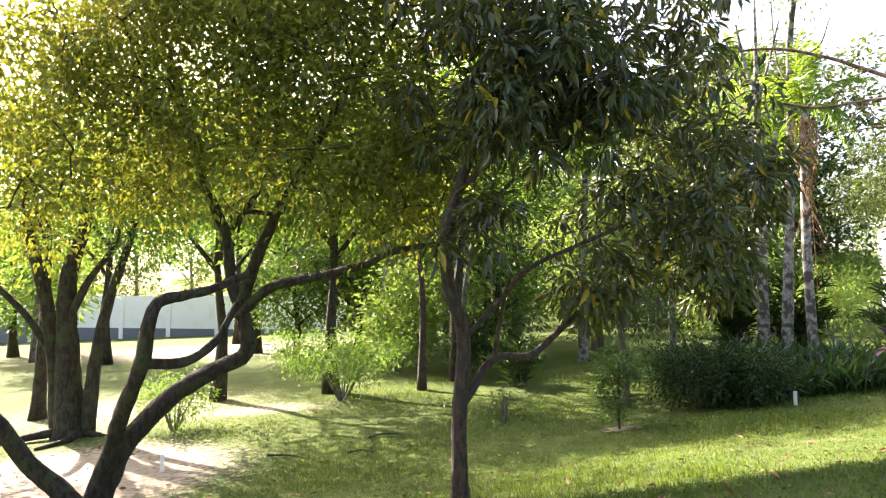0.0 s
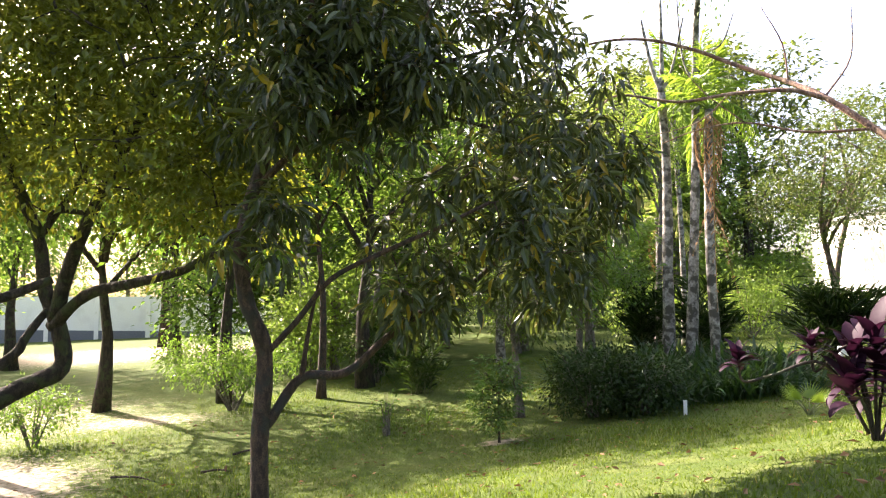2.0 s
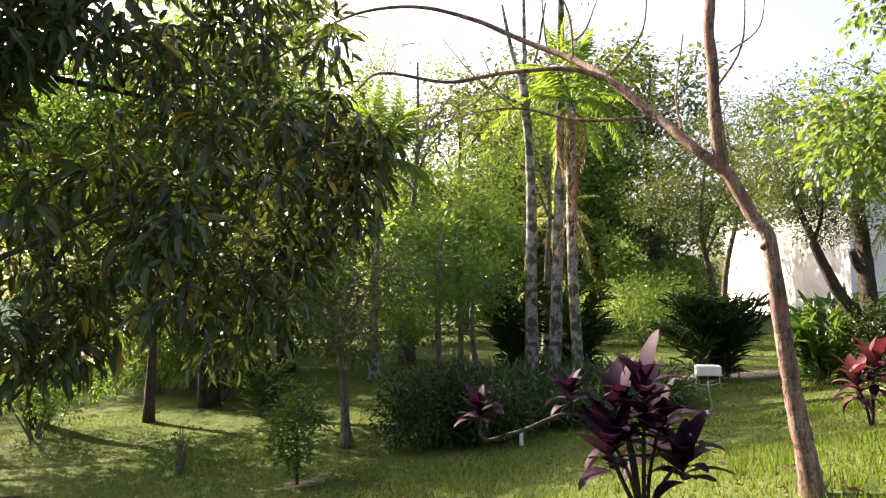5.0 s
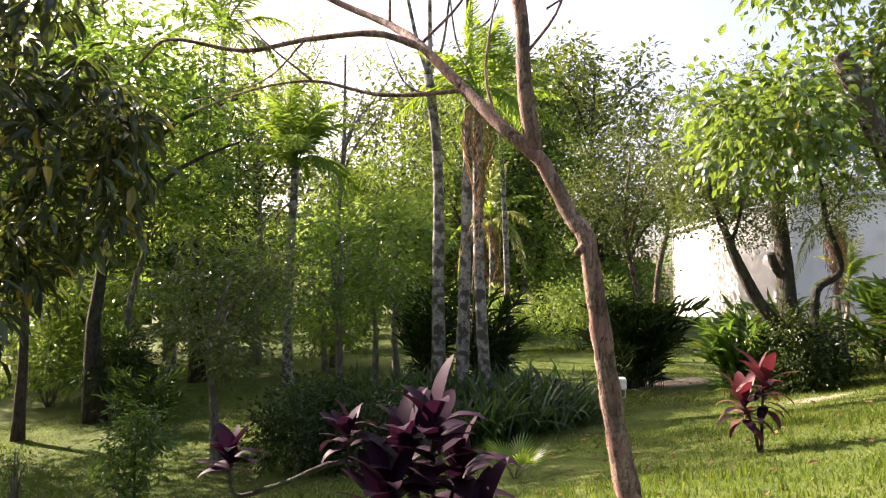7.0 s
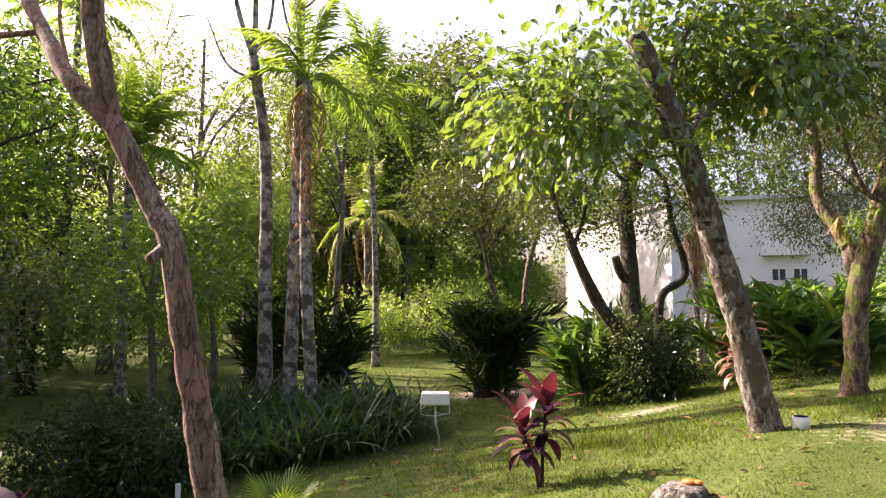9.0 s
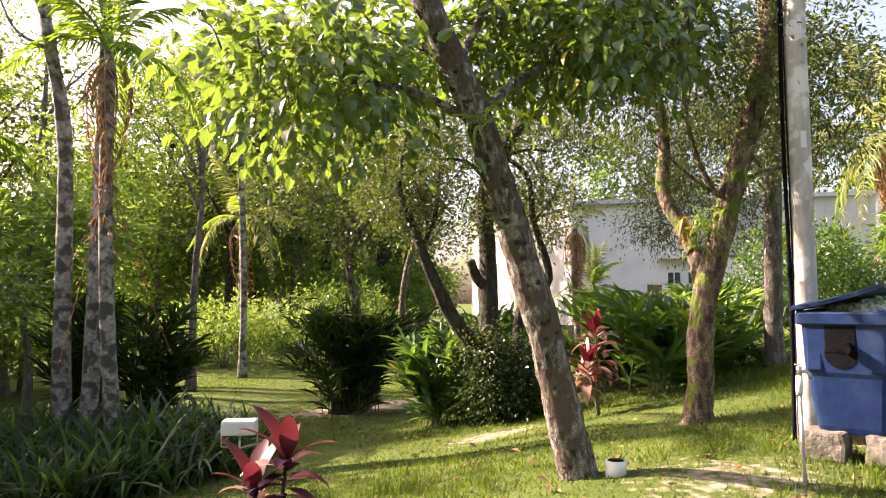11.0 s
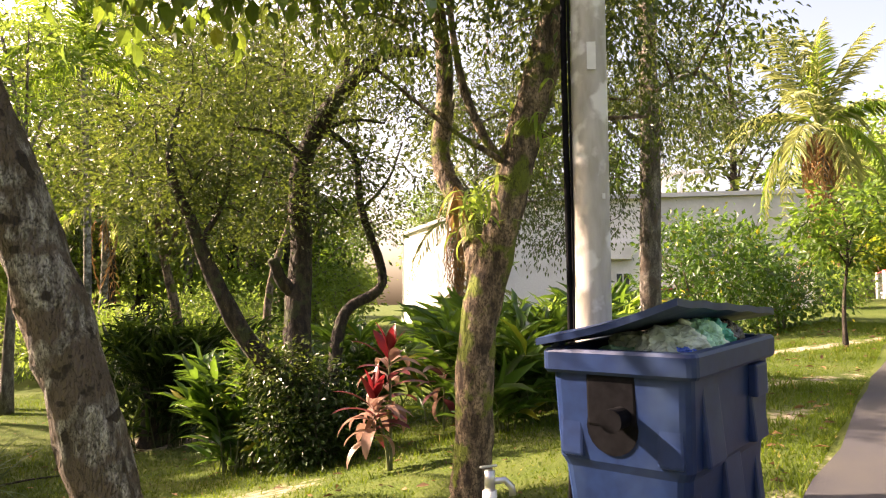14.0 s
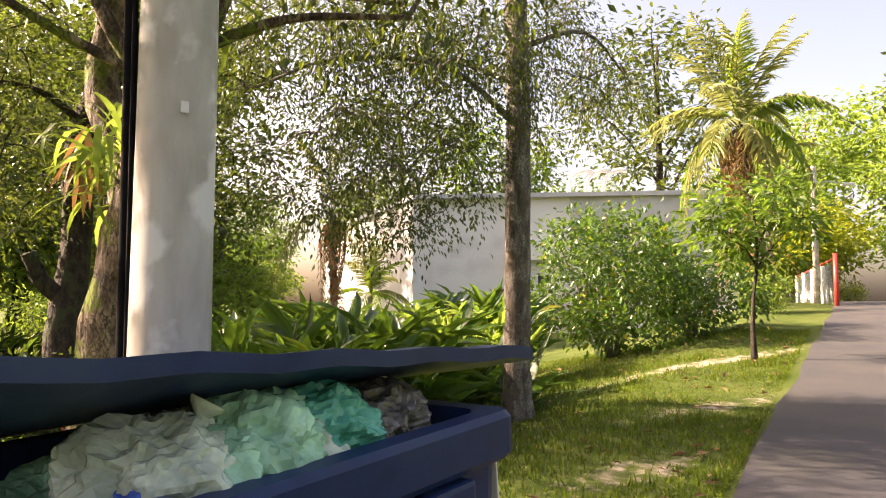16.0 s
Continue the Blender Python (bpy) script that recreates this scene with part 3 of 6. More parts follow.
mango = [
    ([(0.21, 8.43, mz), (0.20, 8.36, -0.5), (0.19, 8.32, 0.16), (0.24, 8.25, 1.08), (0.07, 8.11, 1.66), (0.04, 7.97, 2.17), (0.16, 7.93, 2.74), (0.35, 7.89, 3.25), (0.55, 7.85, 3.76), (0.74, 7.79, 4.53), (0.67, 7.75, 5.4)], 0.105, 0.035),
    ([(0.20, 8.31, 0.30), (0.32, 8.33, 0.45), (0.60, 8.37, 0.84), (1.05, 8.47, 0.88), (1.47, 8.54, 1.23), (1.90, 8.62, 1.54), (2.38, 8.60, 1.81), (2.8, 8.5, 2.2)], 0.06, 0.025),
    ([(0.24, 8.25, 1.08), (0.56, 8.13, 1.41), (0.93, 8.00, 1.85), (1.42, 7.88, 2.10), (1.97, 7.76, 2.34), (2.5, 7.7, 2.6)], 0.035, 0.018),
    ([(0.60, 8.37, 0.84), (0.68, 8.3, 1.35), (0.8, 8.2, 1.9)], 0.03, 0.012),
    ([(0.16, 7.93, 2.74), (0.9, 7.8, 3.4), (1.8, 7.7, 3.9), (2.5, 7.6, 4.1)], 0.04, 0.015),
    ([(0.35, 7.89, 3.25), (1.2, 8.3, 3.7), (2.2, 8.7, 3.7), (3.2, 9.0, 3.5)], 0.04, 0.015),
]
leafy_tree("mango_tree", "young mango tree with long drooping dark leaves", "tree", mango,
           [((1.0, 7.4, 3.5), (1.0, 0.6, 0.6), 26), ((1.5, 7.7, 4.3), (1.4, 1.1, 0.9), 51), ((0.6, 7.6, 4.7), (1.0, 1.0, 0.8), 29), ((2.45, 8.1, 2.35), (1.0, 0.8, 0.75), 31), ((1.9, 8.4, 1.75), (0.6, 0.5, 0.4), 20),
            ((2.9, 8.3, 3.1), (0.8, 0.8, 0.8), 26), ((0.35, 7.6, 2.3), (0.5, 0.4, 0.55), 12), ((1.15, 7.6, 3.9), (1.2, 0.7, 0.6), 48), ((0.2, 8.4, 3.6), (0.8, 0.6, 0.6), 18), ((3.2, 8.4, 1.9), (0.6, 0.5, 0.45), 20),
            ((3.9, 9.2, 3.15), (0.6, 0.6, 0.7), 43), ((3.5, 9.2, 2.3), (0.5, 0.5, 0.5), 20), ((3.2, 9.0, 4.3), (1.0, 0.9, 0.9), 45), ((0.9, 8.7, 3.6), (1.1, 0.6, 0.7), 9), ((0.2, 8.4, 4.7), (1.0, 0.9, 0.9), 28),
            ((2.0, 8.6, 5.4), (1.9, 1.2, 0.8), 66), ((1.9, 8.8, 2.5), (0.9, 0.5, 0.6), 5)],
           M_bark_red, M_mango, 24, (0.21, 0.058), 0.085, "long", droop=0.62, seed=5, twig=0.012)
bz = float(height(7.75, 7.65)) - 0.08
bare = [
    ([(7.78, 7.66, bz), (7.71, 7.65, 0.73), (7.63, 7.64, 1.09), (7.57, 7.63, 1.44), (7.51, 7.61, 1.80), (7.45, 7.59, 2.15), (7.40, 7.58, 2.44), (7.32, 7.63, 2.58), (7.16, 7.69, 2.92), (7.06, 7.75, 3.04),
      (6.92, 7.85, 3.20), (6.75, 8.12, 3.50), (6.50, 8.59, 3.98), (6.32, 9.02, 4.29), (5.92, 9.48, 4.64), (5.42, 9.85, 5.00), (4.85, 10.2, 5.24), (4.2, 10.55, 5.26), (3.6, 10.9, 5.05)], 0.080, 0.012),
    ([(7.12, 7.72, 2.97), (7.04, 7.68, 3.44), (7.02, 7.66, 3.80), (6.98, 7.62, 4.21), (7.1, 7.6, 4.9)], 0.055, 0.04),
    ([(6.51, 8.58, 3.96), (6.16, 8.76, 4.11), (5.64, 9.16, 4.17), (5.12, 9.46, 4.15), (4.47, 9.78, 4.32), (4.20, 9.95, 4.16)], 0.03, 0.012),
    ([(6.75, 8.12, 3.50), (6.2, 8.5, 3.55), (5.7, 8.9, 3.75), (5.2, 9.1, 3.7), (4.8, 9.2, 3.55)], 0.018, 0.006),
    ([(5.7, 8.9, 3.75), (5.3, 9.0, 4.1), (5.0, 9.1, 4.5)], 0.010, 0.004),
    ([(6.32, 9.02, 4.29), (6.3, 9.1, 4.8), (6.1, 9.2, 5.3)], 0.014, 0.005),
    ([(6.92, 7.9, 3.2), (6.85, 7.95, 3.6), (6.95, 8.0, 4.2)], 0.012, 0.005),
    ([(7.03, 7.67, 3.6), (7.3, 7.7, 4.0), (7.35, 7.7, 4.5)], 0.012, 0.005),
    ([(7.2, 7.7, 3.95), (7.5, 7.75, 4.2), (7.6, 7.8, 4.6)], 0.008, 0.003),
    ([(5.64, 9.16, 4.17), (5.3, 9.3, 3.85), (4.7, 9.5, 3.7)], 0.010, 0.004),
    ([(6.5, 8.6, 3.98), (6.9, 8.7, 4.5), (7.0, 8.8, 5.2)], 0.014, 0.005),
    ([(7.40, 7.58, 2.40), (7.32, 7.52, 2.33)], 0.03, 0.025),
]
leafy_tree("bare_tree", "leafless leaning tree with peeling tan bark", "tree", bare, [], M_bark_tan, None, 0, (0.1, 0.1), 0.1, seed=6)
lean = [
    ([(13.16, 10.33, 0.62), (13.13, 10.33, 0.80), (12.95, 10.33, 1.48), (12.80, 10.33, 2.06), (12.59, 10.35, 2.69), (12.38, 10.32, 3.25), (12.18, 10.30, 3.76), (11.98, 10.33, 4.21), (11.72, 10.27, 4.63), (11.60, 10.29, 4.85)], 0.168, 0.105),
    ([(12.18, 10.30, 3.76), (11.66, 10.46, 4.0), (11.26, 10.56, 4.05), (10.66, 10.56, 4.1)], 0.04, 0.015),
    ([(12.16, 10.30, 3.8), (12.76, 10.56, 4.3), (13.56, 10.76, 4.7), (14.36, 10.86, 4.8)], 0.05, 0.015),
    ([(11.98, 10.33, 4.21), (12.46, 10.76, 4.9), (12.96, 10.96, 5.6)], 0.05, 0.02),
    ([(11.98, 10.33, 4.21), (11.46, 10.76, 4.6), (10.76, 11.06, 4.5)], 0.035, 0.015),
]
leafy_tree("leaning_tree", "leaning tree with scaly grey bark, sawn top and broad leaves", "tree", lean,
           [((10.8, 10.4, 4.0), (0.95, 0.8, 0.55), 50), ((12.9, 11.0, 4.9), (1.2, 0.8, 0.6), 70), ((14.0, 10.9, 5.2), (1.3, 0.8, 0.7), 60), ((11.2, 11.2, 4.4), (0.9, 0.7, 0.4), 30), ((12.6, 10.9, 5.9), (1.6, 0.9, 0.6), 34), ((13.5, 9.9, 4.55), (0.7, 0.4, 0.3), 16)],
           M_bark_grey, M_big, 24, (0.145, 0.084), 0.20, "long", droop=0.5, seed=8, twig=0.012)
moss = [
    ([(15.42, 11.32, 0.85), (15.40, 11.28, 1.1), (15.40, 11.24, 1.52), (15.40, 11.18, 2.24), (15.53, 11.00, 3.05), (15.60, 10.92, 3.51), (15.73, 10.82, 4.07), (15.84, 10.71, 4.68), (15.92, 10.63, 5.4), (16.02, 10.58, 6.6)], 0.155, 0.11),
    ([(15.37, 11.20, 2.05), (15.45, 11.23, 2.4), (15.50, 11.36, 2.80), (15.50, 11.56, 3.16), (15.40, 11.76, 3.58), (15.46, 11.80, 4.13), (15.46, 11.87, 4.69), (15.29, 11.89, 5.44)], 0.112, 0.06),
    ([(15.57, 10.96, 3.3), (15.32, 11.03, 3.7), (15.17, 11.08, 4.2), (15.07, 11.08, 5.0)], 0.04, 0.02),
    ([(15.62, 10.92, 3.55), (16.02, 10.78, 3.75), (16.52, 10.58, 3.8)], 0.03, 0.012),
    ([(15.57, 10.96, 3.4), (15.02, 10.88, 3.6), (14.42, 10.78, 3.9)], 0.025, 0.01),
]
moss_tree = leafy_tree("mossy_tree", "forked tree with mossy bark, ferns and fine hanging twigs", "tree", moss,
                       [((15.5, 10.9, 5.6), (1.9, 1.5, 0.9), 76), ((14.6, 11.3, 4.9), (1.2, 1.0, 0.7), 40), ((16.4, 10.7, 4.7), (0.9, 0.9, 0.8), 35)],
                       M_bark_moss, M_feather, 130, (0.072, 0.032), 0.24, droop=0.5, seed=9)
clump = [
    ([(16.05, 16.40, 0.15), (16.08, 16.44, 0.6), (16.13, 16.53, 1.33), (16.36, 16.71, 2.27), (16.98, 16.74, 2.74), (16.60, 16.67, 3.82), (16.45, 16.64, 4.66), (15.90, 16.73, 5.1)], 0.125, 0.035),
    ([(16.00, 16.38, 0.25), (15.75, 16.38, 0.8), (15.38, 16.41, 1.35), (14.82, 16.50, 2.03), (14.36, 16.55, 2.94), (14.12, 16.56, 3.57)], 0.21, 0.075),
    ([(14.14, 16.56, 3.5), (13.85, 16.6, 4.3), (14.0, 16.6, 5.3)], 0.072, 0.02),
    ([(14.25, 16.55, 3.2), (14.6, 16.7, 3.9), (14.7, 16.8, 4.8)], 0.05, 0.015),
    ([(15.90, 16.42, 0.6), (15.65, 16.60, 1.5), (15.66, 16.75, 2.3), (15.76, 16.95, 3.16), (15.75, 17.05, 4.28), (15.94, 16.85, 5.02), (16.29, 16.51, 5.64), (16.64, 15.97, 6.00), (17.10, 15.52, 6.00)], 0.22, 0.08),
    ([(15.68, 16.8, 2.5), (15.42, 16.75, 2.75), (15.28, 16.7, 3.05)], 0.10, 0.08),
    ([(15.80, 17.0, 4.6), (15.3, 16.9, 4.9), (14.7, 16.8, 4.9)], 0.05, 0.02),
    ([(15.94, 16.85, 5.02), (16.5, 16.7, 5.2), (16.9, 16.5, 5.15)], 0.04, 0.015),
    ([(16.60, 16.67, 3.82), (17.0, 16.6, 4.3), (17.2, 16.5, 4.9)], 0.03, 0.012),
    ([(16.29, 16.51, 5.64), (16.2, 16.3, 6.4), (16.0, 16.2, 7.2)], 0.05, 0.02),
]
leafy_tree("crooked_tree", "cluster of dark crooked trunks with sparse fine leaves", "tree", clump,
           [((15.4, 16.8, 6.1), (2.4, 1.6, 1.2), 85), ((14.2, 16.7, 4.7), (1.2, 0.9, 0.9), 50), ((17.0, 16.4, 5.6), (1.3, 1.1, 1.0), 40), ((14.7, 16.8, 3.9), (1.4, 0.8, 0.8), 40), ((16.7, 16.7, 4.2), (0.9, 0.7, 0.8), 30), ((15.6, 16.3, 1.0), (0.6, 0.5, 0.6), 26), ((15.9, 16.35, 0.6), (0.35, 0.3, 0.4), 14), ((15.3, 16.35, 1.6), (0.35, 0.3, 0.4), 12)],
           M_bark_dark, M_feather, 85, (0.09, 0.04), 0.24, seed=10, flat=0.6)
multi = [
    ([(-8.61, 16.70, -1.72), (-8.70, 16.65, -0.6), (-8.75, 16.61, 0.63), (-8.75, 16.51, 1.95), (-8.36, 16.41, 3.26), (-8.10, 16.31, 4.8)], 0.34, 0.09),
    ([(-8.9, 16.7, -1.6), (-9.1, 16.7, 0.2), (-9.3, 16.5, 1.8), (-9.7, 16.3, 3.6), (-9.9, 16.2, 5.2)], 0.22, 0.08),
    ([(-8.2, 16.6, -1.6), (-8.05, 16.5, 0.0), (-7.75, 16.4, 1.4), (-7.2, 16.2, 2.9), (-6.8, 16.0, 4.2)], 0.18, 0.05),
    ([(-8.72, 16.5, 1.0), (-8.2, 16.4, 2.0), (-7.6, 16.3, 2.8), (-7.3, 16.2, 4.0)], 0.10, 0.04),
    ([(-9.1, 16.7, 0.2), (-9.7, 16.5, 1.2), (-10.5, 16.3, 2.0), (-11.2, 16.0, 2.4)], 0.10, 0.04),
    ([(-8.7, 16.6, -1.45), (-9.3, 16.2, -1.55), (-10.2, 15.8, -1.68)], 0.12, 0.04),
    ([(-8.6, 16.6, -1.45), (-8.3, 16.0, -1.55), (-8.6, 15.2, -1.62)], 0.10, 0.04),
    ([(-8.5, 16.6, -1.45), (-7.8, 16.4, -1.55), (-7.2, 16.5, -1.62)], 0.10, 0.04),
]
leafy_tree("many_stemmed_tree", "big many-stemmed tree with dark mossy trunk and roots", "tree", multi,
           [((-8.8, 16.4, 5.6), (4.2, 2.6, 2.2), 150), ((-6.6, 16.0, 3.8), (1.6, 1.4, 1.2), 40), ((-11.0, 16.2, 3.4), (2.0, 1.6, 1.4), 50)],
           M_bark_dark, M_leaf, 90, (0.13, 0.06), 0.34, seed=12)
leafy_tree("slim_tree", "slim tree trunk behind the big tree", "tree",
           [([(-10.95, 19.4, -1.7), (-10.9, 19.4, 0.5), (-10.8, 19.3, 3.0), (-11, 19.2, 5.5)], 0.16, 0.06)],
           [((-11, 19.3, 5.8), (2.4, 2.2, 1.6), 60)], M_bark_dark, M_leaf, 44, (0.13, 0.06), 0.30, seed=13)
hang = [
    ([(20.07, 14.29, 1.0), (20.05, 14.27, 1.75), (20.02, 14.22, 2.56), (19.94, 14.07, 4.72), (19.86, 14.00, 6.08), (19.84, 13.92, 8.5)], 0.165, 0.12),
    ([(19.94, 14.07, 4.5), (18.94, 14.02, 5.0), (17.74, 14.12, 4.9), (16.94, 14.22, 4.5)], 0.04, 0.012),
    ([(19.89, 14.02, 5.4), (20.94, 14.02, 5.8), (21.94, 14.22, 5.4)], 0.04, 0.012),
    ([(19.94, 14.07, 5.0), (19.34, 14.82, 5.4), (18.64, 15.62, 5.2)], 0.04, 0.012),
]
leafy_tree("drooping_tree", "straight grey-brown trunk with drooping feathery branches", "tree", hang,
           [((18.4, 14.1, 4.7), (1.8, 1.2, 1.0), 130), ((19.3, 14.4, 6.1), (2.1, 1.6, 1.2), 115), ((21.2, 14.4, 5.4), (1.2, 1.0, 1.1), 46), ((18.2, 14.3, 3.7), (1.3, 0.8, 0.6), 46)],
           M_bark_ashen, M_feather, 110, (0.065, 0.025), 0.17, droop=0.8, seed=14)


def simple_tree(name, label, x, y, h, r, crown_r, leaf, bark, seed, clusters=70, per=50, size=(0.13, 0.06), bend=0.3, crown_z=None, spread=0.3, drop=0.0, tall=None):
    rng = np.random.default_rng(seed)
    z = float(height(x, y)) - 0.06
    b = rng.normal(0, bend, (3, 2))
    trunk = [(x, y, z), (x + b[0, 0] * .4, y + b[0, 1] * .4, z + h * .3), (x + b[1, 0], y + b[1, 1], z + h * .6), (x + b[2, 0], y + b[2, 1], z + h * .88)]
    lim = [(trunk, r, r * 0.3)]
    for k in range(4):
        a = rng.uniform(0, 6.28)
        p = np.array(trunk[2]) * (1 - k * .12) + np.array(trunk[1]) * (k * .12)
        q = p + np.array((math.cos(a) * crown_r * .35, math.sin(a) * crown_r * .35, h * .14))
        lim.append(([tuple(p), tuple((p + q) / 2 + (0, 0, h * .02)), tuple(q), tuple(q + (math.cos(a) * crown_r * .3, math.sin(a) * crown_r * .3, h * .1))], r * .45, r * .12))
    cz = z + (crown_z if crown_z else h * 0.78)
    return leafy_tree(name, label, "tree", lim, [((x + b[2, 0] * .6, y + b[2, 1] * .6, cz - drop), (crown_r, crown_r, tall or h * 0.27), clusters)],
                      bark, leaf, int(per * 1.7), (size[0] * 1.15, size[1] * 1.2), spread, seed=seed, flat=0.55)


simple_tree("slender_tree", "slender reddish trunk with thin crown", -0.62, 21.0, 9.0, 0.11, 2.6, M_leaf, M_bark_red, 21, 74, 34, (0.14, 0.06), 0.12, crown_z=7.4, spread=0.32, tall=1.8)
simple_tree("small_tree", "small grey-trunked tree with drooping leafy crown", 4.2, 16.35, 3.8, 0.09, 1.5, M_feather, M_bark_ashen, 22, 60, 30, (0.12, 0.045), 0.12, spread=0.22, tall=1.3)
simple_tree("small_tree", "small tree at the edge of the planting bed", 6.4, 19.9, 5.0, 0.11, 1.7, M_leaf, M_bark_ashen, 23, 56, 40, (0.13, 0.055), 0.15, crown_z=3.3, tall=1.4)
simple_tree("slanting_tree", "thin-trunked tree with airy round crown", 14.5, 21.4, 7.2, 0.13, 2.3, M_feather, M_bark_moss, 24, 85, 56, (0.10, 0.045), 0.25)
simple_tree("broadleaf_tree", "tree with bright broad leaves behind the palms", 7.6, 23.6, 5.4, 0.10, 1.9, M_leaf_light, M_bark_ashen, 25, 70, 30, (0.24, 0.12), 0.2)
simple_tree("broadleaf_tree", "tree with bright green leaves behind the palms", 0.9, 25.0, 8.6, 0.12, 2.6, M_leaf_light, M_bark_ashen, 26, 60, 36, (0.18, 0.08), 0.2, crown_z=6.6, spread=0.34, tall=2.0)
simple_tree("tall_tree", "tall slim tree with airy light green crown", 6.8, 31.0, 14.0, 0.15, 3.2, M_leaf_light, M_bark_ashen, 31, 44, 30, (0.14, 0.06), 0.35, crown_z=11.4, spread=0.34, tall=3.0)
simple_tree("tall_tree", "tall slim tree with airy light green crown", 3.6, 34.0, 14.5, 0.16, 3.2, M_leaf_light, M_bark_ashen, 32, 44, 30, (0.15, 0.065), 0.35, crown_z=11.6, spread=0.36, tall=3.2)
simple_tree("tall_tree", "tall slim tree with airy crown behind the palms", 11.4, 27.5, 11.0, 0.13, 2.4, M_leaf_light, M_bark_ashen, 33, 70, 34, (0.15, 0.065), 0.3, crown_z=8.6, spread=0.30, tall=2.4)
simple_tree("tall_tree", "tall slim tree with airy crown over the lawn edge", 17.5, 26.0, 9.5, 0.13, 2.6, M_feather, M_bark_moss, 34, 50, 30, (0.13, 0.055), 0.3, crown_z=6.8, spread=0.30, tall=2.6)
simple_tree("broadleaf_tree", "leafy tree behind the strap-leaved bed", 8.6, 26.5, 7.2, 0.10, 1.9, M_leaf_light, M_bark_ashen, 35, 40, 30, (0.18, 0.08), 0.2, crown_z=6.2, spread=0.32, tall=1.7)
# the shade on this foliage is painted in through the near-black leaf colour
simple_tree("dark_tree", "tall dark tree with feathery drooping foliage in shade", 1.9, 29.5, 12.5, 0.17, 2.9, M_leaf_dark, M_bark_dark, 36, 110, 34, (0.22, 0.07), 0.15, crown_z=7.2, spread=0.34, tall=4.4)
simple_tree("young_tree", "young tree with a bare stem beside the lane", 24.6, 14.35, 2.9, 0.04, 0.95, M_leaf, M_bark_dark, 27, 34, 30, (0.14, 0.06), 0.06, spread=0.16)
simple_tree("sapling", "leafy sapling on a mulched spot of lawn", 3.42, 13.9, 1.75, 0.022, 0.40, M_ginger, M_bark_dark, 28, 52, 17, (0.10, 0.036), 0.03, crown_z=0.95, spread=0.11, tall=0.72)
simple_tree("golden_tree", "yellow-green leafy tree beside the fence", 47.5, 28.0, 4.8, 0.12, 2.0, M_leaf_yellow, M_bark_ashen, 29, 80, 30, (0.26, 0.12), 0.2, crown_z=2.9, spread=0.42, tall=1.6)
simple_tree("golden_tree", "yellow-green leafy tree beside the fence", 50.5, 27.5, 5.2, 0.12, 2.2, M_leaf_yellow, M_bark_ashen, 30, 80, 30, (0.26, 0.12), 0.2, crown_z=3.2, spread=0.45, tall=1.8)


# ---- palms ----
def frond_mesh(name, length, sag, leaf_len, pairs, material, seed, lift=0.5):
    """A feather frond that starts at the origin and arches along +x."""
    rng = np.random.default_rng(seed)
    t = np.linspace(0, 1, 12)
    line = np.stack([t * length * (1 - 0.18 * sag * t), np.zeros(12), length * (lift * t - sag * t ** 2.1)], 1)
    rv, rf_, rc = tube(line, np.linspace(0.022, 0.005, 12), 5)
    u = np.linspace(0.12, 0.99, pairs)
    pos = np.stack([np.interp(u, t, line[:, k]) for k in range(3)], 1)
    tan = unit(np.stack([np.interp(u, t, np.gradient(line[:, k])) for k in range(3)], 1))
    ps, ws, ls = [], [], []
    for sgn in (-1, 1):
        w = tan * 0.75 + np.array([0, sgn, 0]) * 0.9 + np.array([0, 0, -0.45]) + rng.normal(0, 0.10, (pairs, 3))
        ps.append(pos)
        ws.append(w)
        ls.append(leaf_len * np.sin(np.pi * (0.16 + 0.8 * u)) * rng.uniform(0.85, 1.1, pairs))
    v, f = leaves(np.vstack(ps), np.vstack(ws), np.concatenate(ls), 0.035 + 0 * np.concatenate(ls), "long", rng)
    vv, tris = np.concatenate([rv, v]), np.concatenate([rc, f + len(rv)])
    return mesh_of(name, vv, [rf_, tris], material, False)


FRONDS = {
    "green": [frond_mesh("frond", 2.3, s, 0.55, 34, M_palm, 40 + k, l) for k, (s, l) in enumerate(((0.35, 0.75), (0.7, 0.55), (0.95, 0.35)))],
    "gold": [frond_mesh("frond", 2.6, s, 0.60, 34, M_palm_gold, 50 + k, l) for k, (s, l) in enumerate(((0.4, 0.7), (0.8, 0.5), (1.15, 0.3)))],
    "dead": [frond_mesh("dead_frond", 1.9, s, 0.35, 20, M_dead, 60 + k, l) for k, (s, l) in enumerate(((2.2, 0.2), (2.8, -0.1)))],
}


